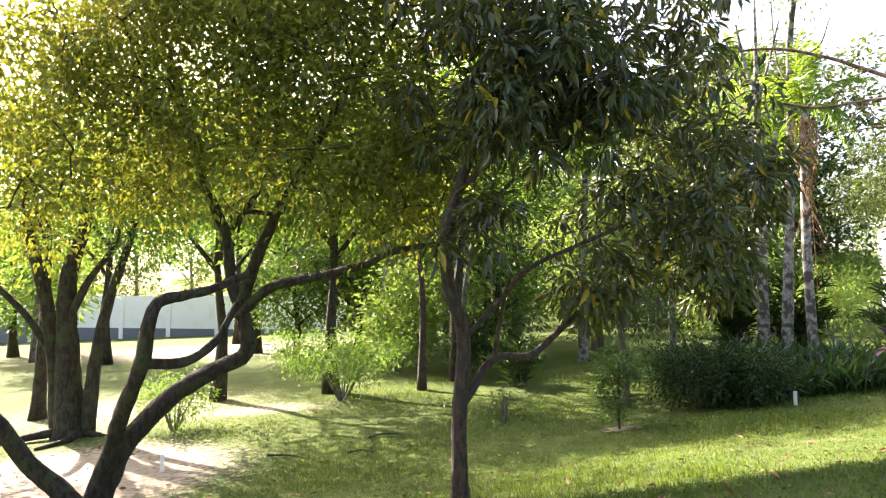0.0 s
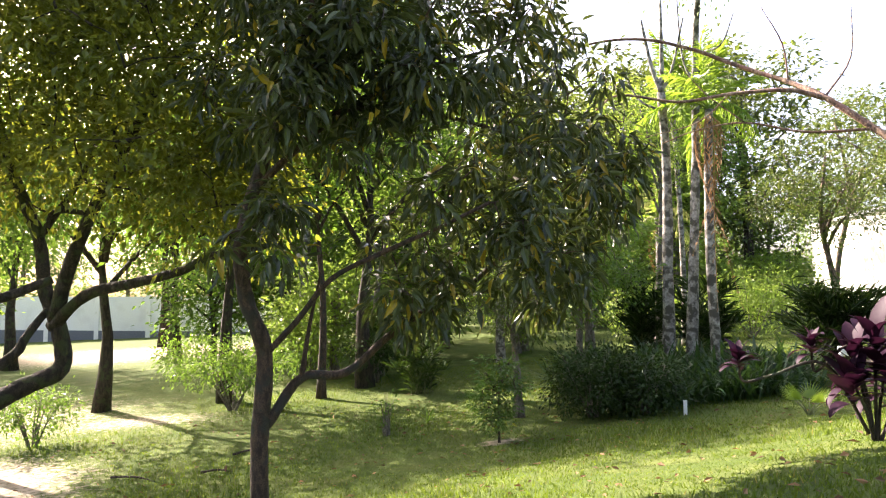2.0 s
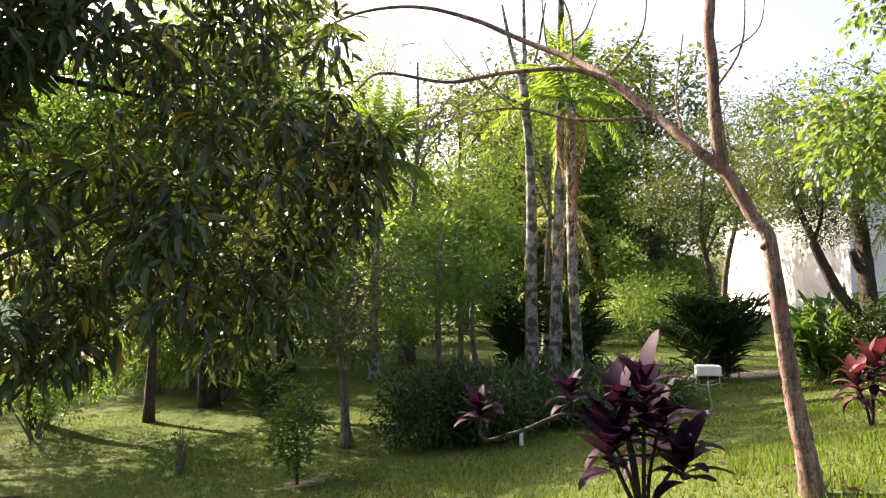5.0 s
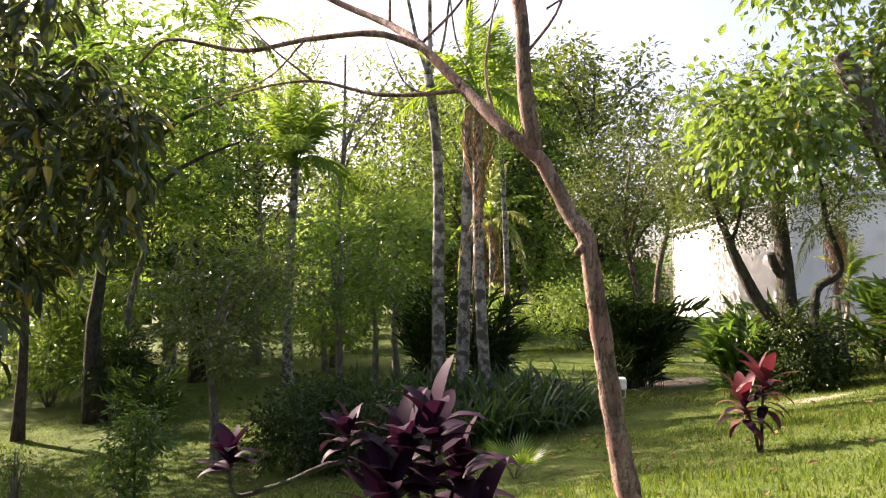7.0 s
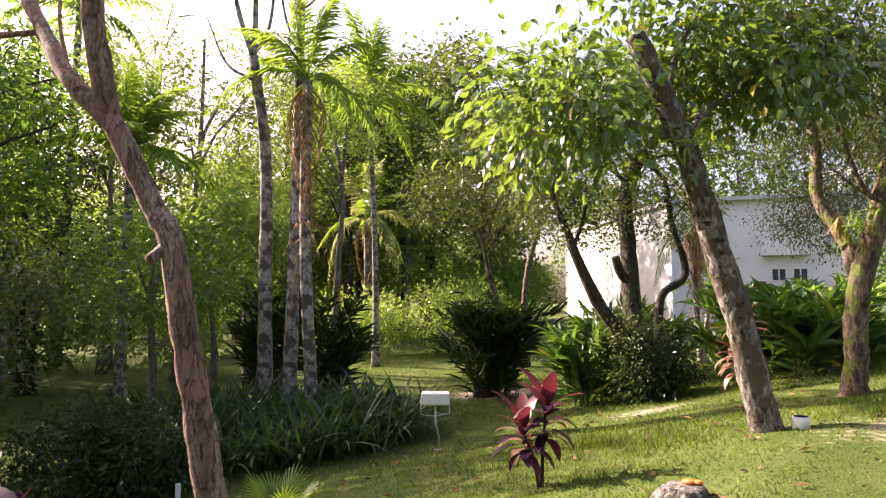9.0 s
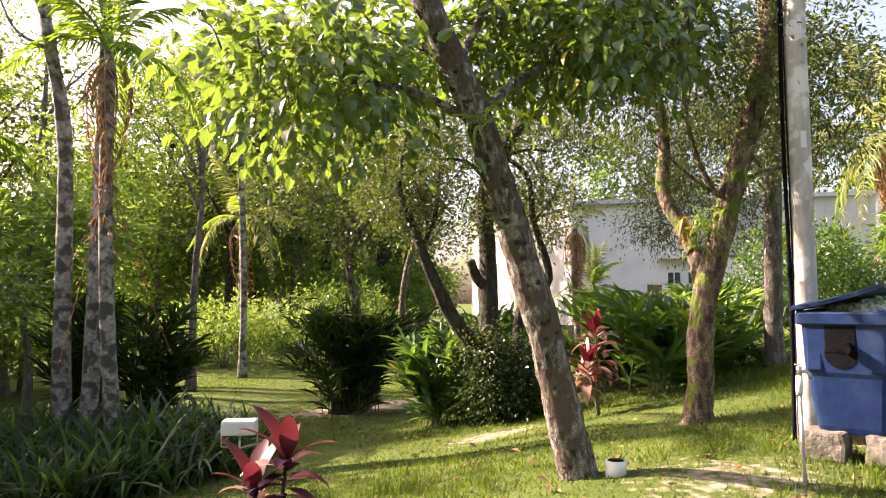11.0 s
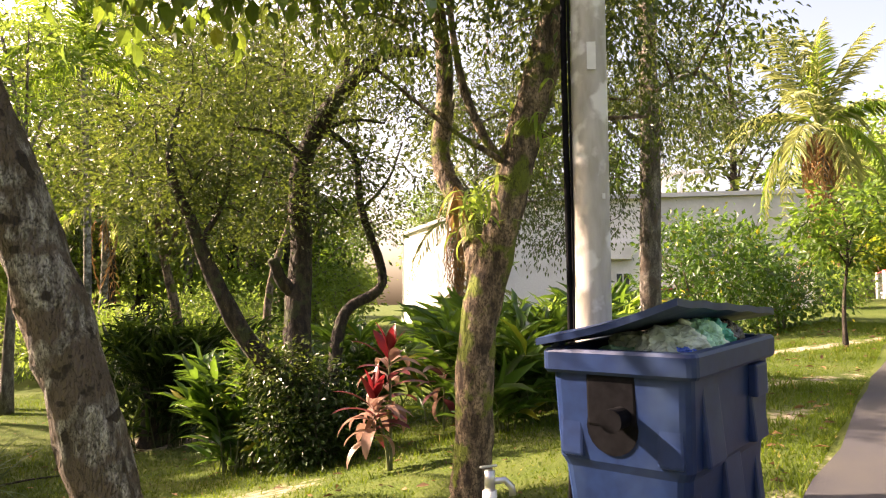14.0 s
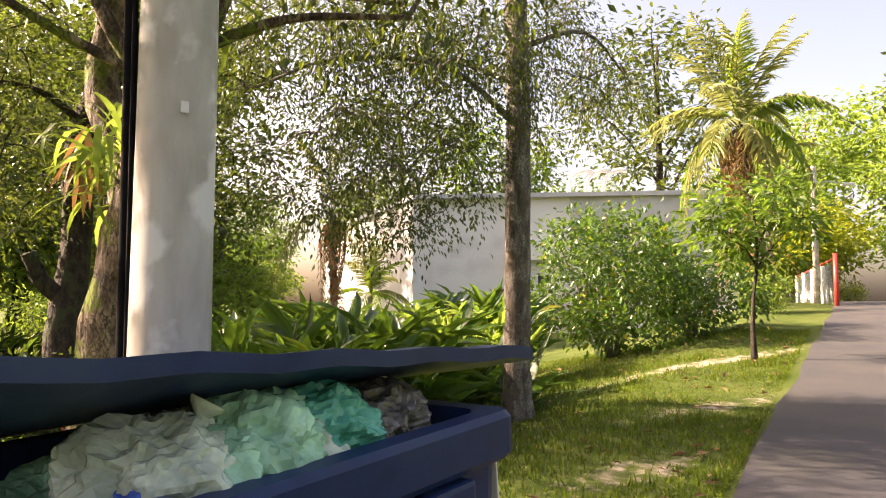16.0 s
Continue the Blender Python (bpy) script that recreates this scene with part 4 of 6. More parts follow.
def palm(label, foot, top, r, kinds, count, scale, seed, dead=0, bark=None, low=0.0):
    rng = np.random.default_rng(seed)
    foot, top = np.asarray(foot, float), np.asarray(top, float)
    tr = thing("palm_tree", foot, label, "palm tree")
    n = 40
    t = np.linspace(0, 1, n)
    line = (top - foot) * t[:, None]
    line[:, 0] += 0.12 * np.sin(t * 3.0 + seed)
    rad = r * (1 - 0.25 * t + 0.5 * np.exp(-t * 14)) * (1 + 0.015 * np.cos(np.arange(n) * np.pi))
    part("trunk", tubes_mesh("trunk", [(line, rad, 12)], bark or M_palm_bark, 0.03), tr)
    head = line[-1]
    for k in range(count):
        e = k / max(1, count - 1)
        kind = kinds[k % len(kinds)]
        me = FRONDS[kind][min(2, int(e * 3))]
        pitch = -62 + 72 * e + rng.normal(0, 6) + low
        part("frond", me, tr, "", Matrix.Translation(head) @ pose(0, 0, 0, rng.normal(0, 8), pitch, k * 137.5 + rng.normal(0, 10)) @ Matrix.Scale(scale * rng.uniform(0.85, 1.1), 4))
    for k in range(dead):
        part("dead_frond", FRONDS["dead"][k % 2], tr, "dry brown hanging frond",
             Matrix.Translation(head - np.array((0, 0, 0.15))) @ pose(0, 0, 0, rng.normal(0, 10), 25, k * 360 / dead + rng.normal(0, 12)) @ Matrix.Scale(scale * 1.0, 4))
    return tr


lichen = [
    ([(8.62, 19.2, float(height(8.62, 19.2)) - 0.06), (8.58, 19.0, 2.6), (8.52, 18.8, 5.2), (8.22, 18.26, 6.98)], 0.15, 0.10),
    ([(8.22, 18.26, 6.98), (7.97, 18.26, 7.68), (7.7, 18.17, 8.81)], 0.07, 0.03),
    ([(8.22, 18.26, 6.98), (8.25, 18.26, 7.88), (8.21, 18.17, 9.59)], 0.08, 0.03),
    ([(8.22, 18.26, 6.98), (8.52, 18.26, 7.58), (8.61, 17.7, 8.72)], 0.05, 0.02),
    ([(8.22, 18.26, 6.48), (7.72, 18.56, 6.88), (7.32, 18.76, 7.88)], 0.035, 0.012),
]
leafy_tree("lichen_tree", "bare upright tree with a pale lichen-spotted trunk and forked top", "tree", lichen, [], M_palm_bark, None, 0, (0.1, 0.1), 0.1, seed=41)
dark_pole = [
    ([(9.05, 18.85, float(height(9.05, 18.85)) - 0.06), (9.1, 18.6, 2.6), (9.12, 18.35, 5.4), (9.12, 18.2, 8.2), (8.91, 17.47, 9.22)], 0.135, 0.07),
    ([(9.12, 18.2, 8.0), (9.29, 17.16, 7.82), (9.64, 17.16, 8.62)], 0.035, 0.012),
    ([(9.12, 18.25, 7.2), (8.8, 18.3, 8.0), (8.47, 17.83, 10.28)], 0.035, 0.012),
]
leafy_tree("lichen_tree", "slim dark trunk spotted with lichen beside the pale one", "tree", dark_pole, [((8.91, 17.47, 9.62), (1.2, 1.0, 0.8), 26)], M_palm_bark, M_leaf, 30, (0.12, 0.05), 0.28, seed=42)
palm("palm with brown boot-covered trunk and hanging fronds", on_ground(9.5, 18.2), (9.26, 17.74, 6.4), 0.13, ["green"], 12, 0.9, 3, dead=5, bark=M_palm_bark)
palm("coconut palm with upright bright fronds", on_ground(5.25, 26.2), (5.2, 26.0, 6.3), 0.16, ["green"], 22, 1.35, 4, low=-20)
palm("tall coconut palm above the trees", on_ground(1.2, 39.0), (1.4, 38.9, 15.2), 0.2, ["green"], 15, 1.9, 5)
palm("tall dark palm at the back of the garden", on_ground(-2.6, 31.0), (-2.4, 30.8, 10.6), 0.16, ["green"], 15, 1.45, 12)
palm("tall dark palm at the back of the garden", on_ground(0.4, 33.2), (0.3, 33.0, 9.0), 0.16, ["green"], 15, 1.4, 13)
palm("short coconut palm with pale drooping fronds", on_ground(13.6, 33.7), (13.65, 33.7, 5.6), 0.16, ["gold", "green"], 14, 1.15, 6, dead=4)
palm("slim straight palm on the far lawn", on_ground(13.1, 29.4), (12.9, 29.2, 9.3), 0.12, ["green"], 18, 1.5, 7)
palm("tall coconut palm with golden fronds beside the fence", on_ground(37.25, 22.3), (36.2, 22.4, 8.6), 0.16, ["gold", "gold", "gold", "green"], 24, 1.6, 8, dead=16, low=9.0)
palm("leaning coconut palm with golden fronds", on_ground(37.9, 22.6), (39.2, 23.4, 7.6), 0.15, ["gold"], 14, 0.85, 9, dead=3)
palm("small bushy palm with yellow-green fronds", on_ground(22.3, 22.9), (22.35, 22.85, 2.7), 0.08, ["gold", "green"], 14, 0.62, 11, low=-12)
palm("slim palm in front of the white wall", on_ground(21.5, 22.0), (20.9, 21.6, 4.4), 0.10, ["gold"], 5, 0.7, 10, dead=14)


# ---- shrubs and plants ----
def shrub(name, label, x, y, h, r, leaf, seed, clusters=45, per=40, size=(0.08, 0.036), stems=7, spread=0.14, lift=0.62):
    rng = np.random.default_rng(seed)
    z = float(height(x, y)) - 0.04
    lim = []
    for k in range(stems):
        a = 6.283 * k / stems + rng.uniform(-.4, .4)
        q = r * rng.uniform(0.3, 0.75)
        lim.append(([(x + 0.06 * math.cos(a), y + 0.06 * math.sin(a), z), (x + q * .5 * math.cos(a), y + q * .5 * math.sin(a), z + h * .42),
                     (x + q * math.cos(a), y + q * math.sin(a), z + h * rng.uniform(.65, .95))], 0.018 + 0.006 * h, 0.006))
    return leafy_tree(name, label, "shrub", lim, [((x, y, z + h * lift), (r, r, h * (1 - lift) * 0.98), clusters)], M_bark_ashen, leaf, int(per * 1.5), (size[0] * 1.1, size[1] * 1.15), spread, seed=seed, twig=0.008, crown_name="foliage")


shrub("shrub", "spreading shrub with thin pale stems on the lawn", -2.8, 19.9, 1.9, 1.9, M_leaf, 71, 80, 40, (0.10, 0.045), 9, 0.18, 0.68)
shrub("shrub", "low shrub with pale stems near bare earth", -6.2, 16.6, 1.3, 0.9, M_leaf, 72, 36, 34, (0.09, 0.04))
shrub("shrub", "leafy shrub behind the slender trunk", -1.6, 26.0, 2.6, 1.7, M_leaf_light, 73, 60, 36, (0.16, 0.07), 8, 0.26)
shrub("shrub", "dark leafy shrub beside the slender trunk", 0.8, 23.5, 2.2, 0.9, M_leaf_dark, 74, 40, 40, (0.20, 0.05), 8, 0.18, 0.6)
shrub("round_shrub", "large rounded garden shrub in front of the building", 26.0, 18.6, 3.3, 1.8, M_ginger, 75, 120, 40, (0.13, 0.075), 6, 0.17, 0.5)
shrub("round_shrub", "dark rounded shrub beside the large one", 28.6, 18.6, 2.2, 1.6, M_ginger, 76, 70, 40, (0.13, 0.075), 6, 0.18, 0.5)
shrub("shrub", "small clipped shrub by the palm foot", 34.0, 20.3, 1.3, 0.8, M_leaf_light, 77, 36, 40, (0.12, 0.05), 7, 0.16, 0.55)
shrub("shrub", "bright yellow-green shrub at the far lawn", 16.8, 31.0, 2.8, 2.6, M_leaf_light, 78, 90, 44, (0.16, 0.06), 9, 0.28, 0.55)
shrub("shrub", "bright shrub at the far lawn", 13.0, 32.5, 2.4, 2.2, M_leaf_light, 79, 70, 44, (0.16, 0.06), 9, 0.28, 0.55)
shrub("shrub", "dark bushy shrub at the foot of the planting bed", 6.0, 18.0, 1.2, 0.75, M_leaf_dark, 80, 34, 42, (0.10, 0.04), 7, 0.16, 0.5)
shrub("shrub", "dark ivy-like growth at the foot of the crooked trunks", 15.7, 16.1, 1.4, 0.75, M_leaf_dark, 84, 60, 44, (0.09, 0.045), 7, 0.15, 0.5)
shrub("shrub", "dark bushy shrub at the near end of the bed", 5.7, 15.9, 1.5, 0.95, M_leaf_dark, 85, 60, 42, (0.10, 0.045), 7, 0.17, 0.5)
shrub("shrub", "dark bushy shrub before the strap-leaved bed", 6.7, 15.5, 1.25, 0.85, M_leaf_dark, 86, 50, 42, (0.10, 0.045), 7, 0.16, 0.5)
shrub("stick_plant", "thin upright stems with few leaves", 1.32, 15.5, 0.95, 0.22, M_leaf, 82, 9, 9, (0.08, 0.03), 6, 0.07, 0.6)
shrub("yellow_shrub", "small yellow-leaved shrub by the road end", 49.0, 26.0, 1.0, 0.8, M_leaf_yellow, 83, 30, 40, (0.12, 0.05), 6, 0.16, 0.5)


def strap_leaf(name, length, width, arch, material, rows=7, fold=0.12, tip=0.25):
    """One strap leaf that starts at the origin, rises and arches along +x."""
    t = np.linspace(0, 1, rows)
    ang = radians(78) - arch * t
    dx, dz = np.cumsum(np.cos(ang)) / rows * length, np.cumsum(np.sin(ang)) / rows * length
    x, z = dx - dx[0], dz - dz[0]
    w = width * np.minimum(1, (0.25 + 3.2 * t)) * np.clip((1 - t) / tip, 0, 1) ** 0.6 / 2
    v = np.concatenate([np.stack([x, w, z + fold * w], 1), np.stack([x, 0 * w, z], 1), np.stack([x, -w, z + fold * w], 1)])
    i = np.arange(rows - 1)
    f = np.concatenate([np.stack([i, i + 1, i + 1 + rows, i + rows], 1), np.stack([i + rows, i + rows + 1, i + 1 + 2 * rows, i + 2 * rows], 1)])
    return mesh_of(name, v, f, material)


def strap_clump(name, label, category, x, y, h, count, material, seed, width=0.045, sprawl=0.22):
    rng = np.random.default_rng(seed)
    c = thing(name, on_ground(x, y), label, category, "strap-leaved bed")
    chunks = []
    for k in range(count):
        me = strap_leaf("tmp", h * rng.uniform(0.8, 1.25), width * rng.uniform(0.8, 1.2), rng.uniform(0.5, 2.0), None)
        v = np.empty(len(me.vertices) * 3, dtype=np.float32)
        me.vertices.foreach_get("co", v)
        f = np.array([p.vertices[:] for p in me.polygons])
        bpy.data.meshes.remove(me)
        m = np.array(pose(rng.normal(0, sprawl), rng.normal(0, sprawl), 0, rng.normal(0, 6), rng.normal(0, 8), rng.uniform(0, 360)))
        chunks.append((v.reshape(-1, 3) @ m[:3, :3].T + m[:3, 3], f))
    vv, ff = join(chunks)
    part("foliage", mesh_of("foliage", vv, ff, material), c)
    return c


bed = [strap_clump("strap_plant", "dense clump of dark strap-shaped leaves in the planting bed", "plant", 8.0 + k, 17.0, 1.5, 40, M_strap, 90 + k, 0.05) for k in range(3)]
rng = np.random.default_rng(5)
spots = []
for k in range(1600):
    a, q = rng.uniform(0, 6.283), math.sqrt(rng.uniform(0, 1))
    x, y = 8.55 + 2.9 * q * math.cos(a), 18.1 + 2.0 * q * math.sin(a) - 0.05 * (8.5 - q * 2)
    if all((x - a_) ** 2 + (y - b_) ** 2 > 0.15 for a_, b_ in spots):
        spots.append((x, y))
for k, (x, y) in enumerate(spots[:125]):
    size = rng.uniform(0.75, 1.15) * (0.85 if y < 17 else 1.05)
    if k < 3:
        bed[k].matrix_basis = pose(*on_ground(x, y), 0, 0, rng.uniform(0, 360))
    else:
        copy_thing(bed[k % 3], pose(*on_ground(x, y), 0, 0, rng.uniform(0, 360)) @ Matrix.Scale(size, 4))


def ginger(label, x, y, h, r, stalks, seed, size=(0.58, 0.105), material=None):
    """Clump of arching stalks with alternate lance-shaped leaves."""
    rng = np.random.default_rng(seed)
    g = thing("ginger_clump", on_ground(x, y), label, "plant", "ginger clumps")
    stems, pos, way = [], [], []
    for k in range(stalks):
        a = rng.uniform(0, 6.283)
        out_r, hh = r * rng.uniform(0.2, 0.9), h * rng.uniform(0.4, 1.0)
        foot = np.array((rng.normal(0, r * .22), rng.normal(0, r * .22), 0))
        dirn = np.array((math.cos(a), math.sin(a), 0))
        line = spline([foot, foot + dirn * out_r * .25 + (0, 0, hh * .5), foot + dirn * out_r * .65 + (0, 0, hh * .88), foot + dirn * out_r * 1.1 + (0, 0, hh * .95)], 4)
        stems.append((line, np.linspace(0.012, 0.004, len(line)), 5))
        lat = np.cross(dirn, (0, 0, 1))
        for j in range(1, len(line)):
            for q in range(1 if j < 5 else 2):
                pos.append(line[j])
                way.append(dirn * 0.6 + lat * (1 if (j + q) % 2 else -1) * rng.uniform(.5, 1.0) + np.array((0, 0, rng.uniform(.25, 1.5))))
    for one in stems:
        part("stalk", tubes_mesh("stalk", [one], M_stem, 0.0), g)
    n = len(pos)
    ln = rng.uniform(0.7, 1.15, n) * size[0]
    v, f = leaves(np.array(pos), np.array(way), ln, ln * size[1] / size[0], "long", rng)
    tagged(part("foliage", mesh_of("foliage", v, f, material or M_ginger), g), kind="stuff")
    return g


ginger("tall dark clump of arching narrow leaves", 14.4, 21.2, 2.2, 1.3, 60, 101, (0.62, 0.07), M_leaf_dark)
ginger("clump of arching lance-shaped leaves", 17.4, 19.3, 1.9, 1.3, 40, 102)
ginger("clump of arching lance-shaped leaves", 18.3, 16.6, 1.6, 1.0, 22, 103, (0.64, 0.12))
ginger("clump of arching lance-shaped leaves beside mossy tree", 17.6, 14.4, 1.45, 0.9, 22, 104, (0.62, 0.12))
ginger("clump of arching lance-shaped leaves", 18.9, 15.1, 1.45, 0.9, 19, 105, (0.62, 0.12))
ginger("clump of arching lance-shaped leaves", 19.6, 17.2, 1.7, 1.2, 25, 106, (0.72, 0.15))
ginger("leafy clump at the foot of the crooked trunks", 15.0, 17.4, 1.7, 1.0, 30, 107)
ginger("dark drooping clump between the palm trunks", 8.9, 21.6, 3.0, 0.9, 40, 108, (0.55, 0.06), M_leaf_dark)
ginger("dark drooping clump between the palm trunks", 10.2, 20.4, 2.8, 0.9, 36, 109, (0.55, 0.06), M_leaf_dark)
ginger("clump of arching lance-shaped leaves by the far lawn", 21.8, 17.6, 1.7, 1.2, 34, 110)
ginger("yellow-tinged clump of arching leaves", 20.6, 16.0, 1.5, 1.0, 26, 111, (0.40, 0.08), M_leaf_light)
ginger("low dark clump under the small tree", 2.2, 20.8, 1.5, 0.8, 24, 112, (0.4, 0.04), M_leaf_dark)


def rosette_plant(name, label, category, foot, stems, leaf_meshes, stem_mat, seed, count=16, tilt=(0, 62), low=1.0, ends=None):
    """Bare stems, each topped with a rosette of single leaves. stems: (lean x, lean y, height)."""
    rng = np.random.default_rng(seed)
    c = thing(name, foot, label, category)
    for lx, ly, h, *sag in stems:
        line = spline([(lx * .1, ly * .1, 0), (lx * .4, ly * .4, h * .5), (lx, ly, h)], 5)
        small = 1.0
        if sag:  # a long side stem that dips before its rosette turns up
            line, small = spline([(lx * .05, ly * .05, 0.1), (lx * .35, ly * .35, h * .95), (lx * .75, ly * .75, h * .80), (lx * .97, ly * .97, h * .72), (lx, ly, h)], 5), 0.62
            h = h * 0.3
        part("stem", tubes_mesh("stem", [(line, np.linspace(0.02, 0.012, len(line)), 7)], stem_mat, 0.05), c)
        for k in range(count):
            e = k / (count - 1)
            at = line[-1] - np.array((0, 0, (e ** 1.5) * 0.38 * h * low))
            me = leaf_meshes[k % len(leaf_meshes)]
            if ends is not None and e < 0.25:
                me = ends
            part("leaf", me, c, "", Matrix.Translation(at) @ pose(0, 0, 0, rng.normal(0, 7), tilt[0] + (tilt[1] - tilt[0]) * e + rng.normal(0, 7), k * 137.5 + rng.normal(0, 12))
                 @ Matrix.Scale(small * rng.uniform(0.8, 1.12), 4))
    return c


PURPLE = [strap_leaf("leaf", 0.46, 0.165, a, M_purple, 9, 0.26, 0.5) for a in (0.5, 0.9, 1.5)]
REDS = [strap_leaf("leaf", 0.54, 0.135, a, m, 8, 0.30, 0.5) for a, m in ((0.9, M_red), (1.5, M_pink), (2.0, M_pink))]
SCARLET = strap_leaf("leaf", 0.44, 0.12, 0.4, M_scarlet, 8, 0.35, 0.5)
MIXED = [strap_leaf("leaf", 0.40, 0.115, a, m, 8, 0.30, 0.5) for a, m in ((0.6, M_purple), (0.9, M_red), (1.2, M_purple), (1.3, M_red), (1.6, M_pink))]
rosette_plant("cordyline", "purple-leaved cordyline on slim bare and sprawling stems", "plant", on_ground(6.48, 7.92),
              [(-0.15, 0.05, 0.92), (0.0, -0.05, 1.08), (0.2, 0.1, 0.76), (-0.3, -0.1, 0.66), (0.28, -0.12, 0.5), (-1.27, 0.30, 0.84, 1), (-0.52, 0.22, 1.0, 1)], PURPLE, M_bark_dark, 121, 18, (-4, 60))
rosette_plant("cordyline", "red and yellow cordyline on two slim stems", "plant", on_ground(10.62, 10.52), [(0.06, 0.0, 0.78), (-0.16, 0.05, 0.55)], MIXED, M_bark_dark, 125, 24, (-4, 84), ends=REDS[0])
rosette_plant("cordyline", "scarlet-topped cordyline with pale pink lower leaves", "plant", on_ground(15.78, 13.62), [(-0.02, 0.02, 1.25), (-0.22, -0.05, 0.75)], REDS, M_stem, 126, 26, (-8, 72), 1.3, ends=SCARLET)
rosette_plant("cordyline", "pink-leaved cordyline beside the leaning tree", "plant", on_ground(17.6, 15.9), [(0.0, 0.0, 0.9)], REDS, M_stem, 127, 16, (-8, 86), 1.2)
rosette_plant("strappy_plant", "small tuft of narrow green leaves", "plant", on_ground(2.2, 16.3), [(0, 0, 0.06)], [strap_leaf("leaf", 0.5, 0.03, a, M_leaf, 7) for a in (0.6, 1.2)], M_stem, 129, 18, (0, 40))


BLADES = [strap_leaf("leaf", 1.25, 0.13, a, M_strap, 9, 0.3, 0.5) for a in (0.3, 0.7, 1.2)]
rosette_plant("crinum", "large plant with dark upright sword-shaped leaves", "plant", on_ground(20.15, 15.15), [(0, 0, 0.25), (0.5, -0.2, 0.12), (-0.55, 0.1, 0.15)], BLADES, M_stem, 132, 13, (0, 48))

dark_stem = [([on_ground(14.15, 21.2), (14.15, 21.2, 0.5), (14.12, 21.18, 1.1), (14.2, 21.15, 1.75)], 0.17, 0.10)]
leafy_tree("yucca", "thick dark fibrous trunk with a tuft of narrow leaves", "plant", dark_stem, [((14.2, 21.15, 1.75), (0.5, 0.5, 0.4), 22)], M_bark_dark, M_leaf_dark, 22, (0.42, 0.04), 0.12, "long", droop=0.5, seed=133)


def fan_palm(x, y, seed):
    rng = np.random.default_rng(seed)
    c = thing("fan_palm", on_ground(x, y), "small fan palm with pale green pleated leaves", "palm")
    ray_leaf = strap_leaf("ray", 0.46, 0.026, 0.25, M_palm, 6, 0.3, 0.6)
    for k in range(7):
        a, el = k * 137.5, rng.uniform(10, 60)
        stalk = np.array([(0, 0, 0), (0.05, 0, 0.16), (0.14, 0, 0.30)])
        st = part("stalk", tubes_mesh("stalk", [(stalk, 0.008, 5)], M_stem, 0), c, "", pose(0, 0, 0, 0, el * 0.35, a))
        for j in range(15):
            part("ray", ray_leaf, st, "", Matrix.Translation((0.14, 0, 0.30)) @ pose(0, 0, 0, -70 + 140 * j / 14, 10, 0) @ Matrix.Scale(1 - 0.35 * abs(j - 7) / 7, 4))
    return c


fan_palm(8.33, 12.3, 131)

# ferns and bromeliads that grow on the trees
FERN = [strap_leaf("leaf", 0.30, 0.022, a, M_leaf_light, 6, 0.2, 0.6) for a in (1.2, 1.9, 2.5)]
for lab, at, n in (("tuft of thin epiphyte leaves on the leaning trunk", (12.16, 10.2, 3.74), 40), ("bright fern tuft in the fork of the mossy tree", (15.37, 11.03, 3.15), 46),
                   ("bright fern tuft on the mossy limb", (15.40, 11.2, 3.05), 26), ("bright fern tuft on the mossy trunk", (15.67, 10.80, 3.7), 30)):
    tft = thing("fern", at, lab, "fern")
    rng = np.random.default_rng(len(lab))
    for k in range(n):
        part("leaf", FERN[k % 3], tft, "", pose(rng.normal(0, .06), rng.normal(0, .06), rng.normal(0, .09), rng.normal(0, 20), rng.uniform(0, 80), rng.uniform(0, 360)) @ Matrix.Scale(rng.uniform(0.9, 1.5), 4))
for lab, at, n in (("hanging dry brown leaf tuft on the mossy tree", (15.3, 11.34, 3.3), 16),):
    tft = thing("dry_tuft", at, lab, "dead leaves")
    dry = strap_leaf("leaf", 0.35, 0.035, 0.5, M_dead, 6, 0.2, 0.6)
    for k in range(n):
        part("leaf", dry, tft, "", pose(0, 0, -0.01 * k, 0, 118 + 4 * (k % 9), k * 137.5))

# ---- the refuse container and what stands round it ----
BIN_TURN = 21.5
BIN_L, BIN_W, BIN_Z = 1.10, 0.74, 1.21          # along the lane, across it, underside


def loft(name, rings, material, smooth=False, close=True):
    """Rings of equal count, joined by quads, the ends closed."""
    v = np.vstack(rings)
    n = len(rings[0])
    f = []
    for k in range(len(rings) - 1):
        for j in range(n):
            f.append((k * n + j, k * n + (j + 1) % n, (k + 1) * n + (j + 1) % n, (k + 1) * n + j))
    bm = bmesh.new()
    vs = [bm.verts.new(p) for p in v]
    for q in f:
        bm.faces.new([vs[k] for k in q])
    if close:
        bm.faces.new([vs[k] for k in range(n)][::-1])
        bm.faces.new([vs[k] for k in range(len(v) - n, len(v))])
    bmesh.ops.recalc_face_normals(bm, faces=bm.faces)
    return bm_mesh(name, bm, material, smooth)


def rounded(lx, ly, r, z, n=4):
    out_pts = []
    for cx, cy, a0 in ((lx / 2 - r, ly / 2 - r, 0), (-lx / 2 + r, ly / 2 - r, 90), (-lx / 2 + r, -ly / 2 + r, 180), (lx / 2 - r, -ly / 2 + r, 270)):
        for k in range(n):
            a = radians(a0 + 90 * k / (n - 1))
            out_pts.append((cx + r * math.cos(a), cy + r * math.sin(a), z))
    return np.array(out_pts)


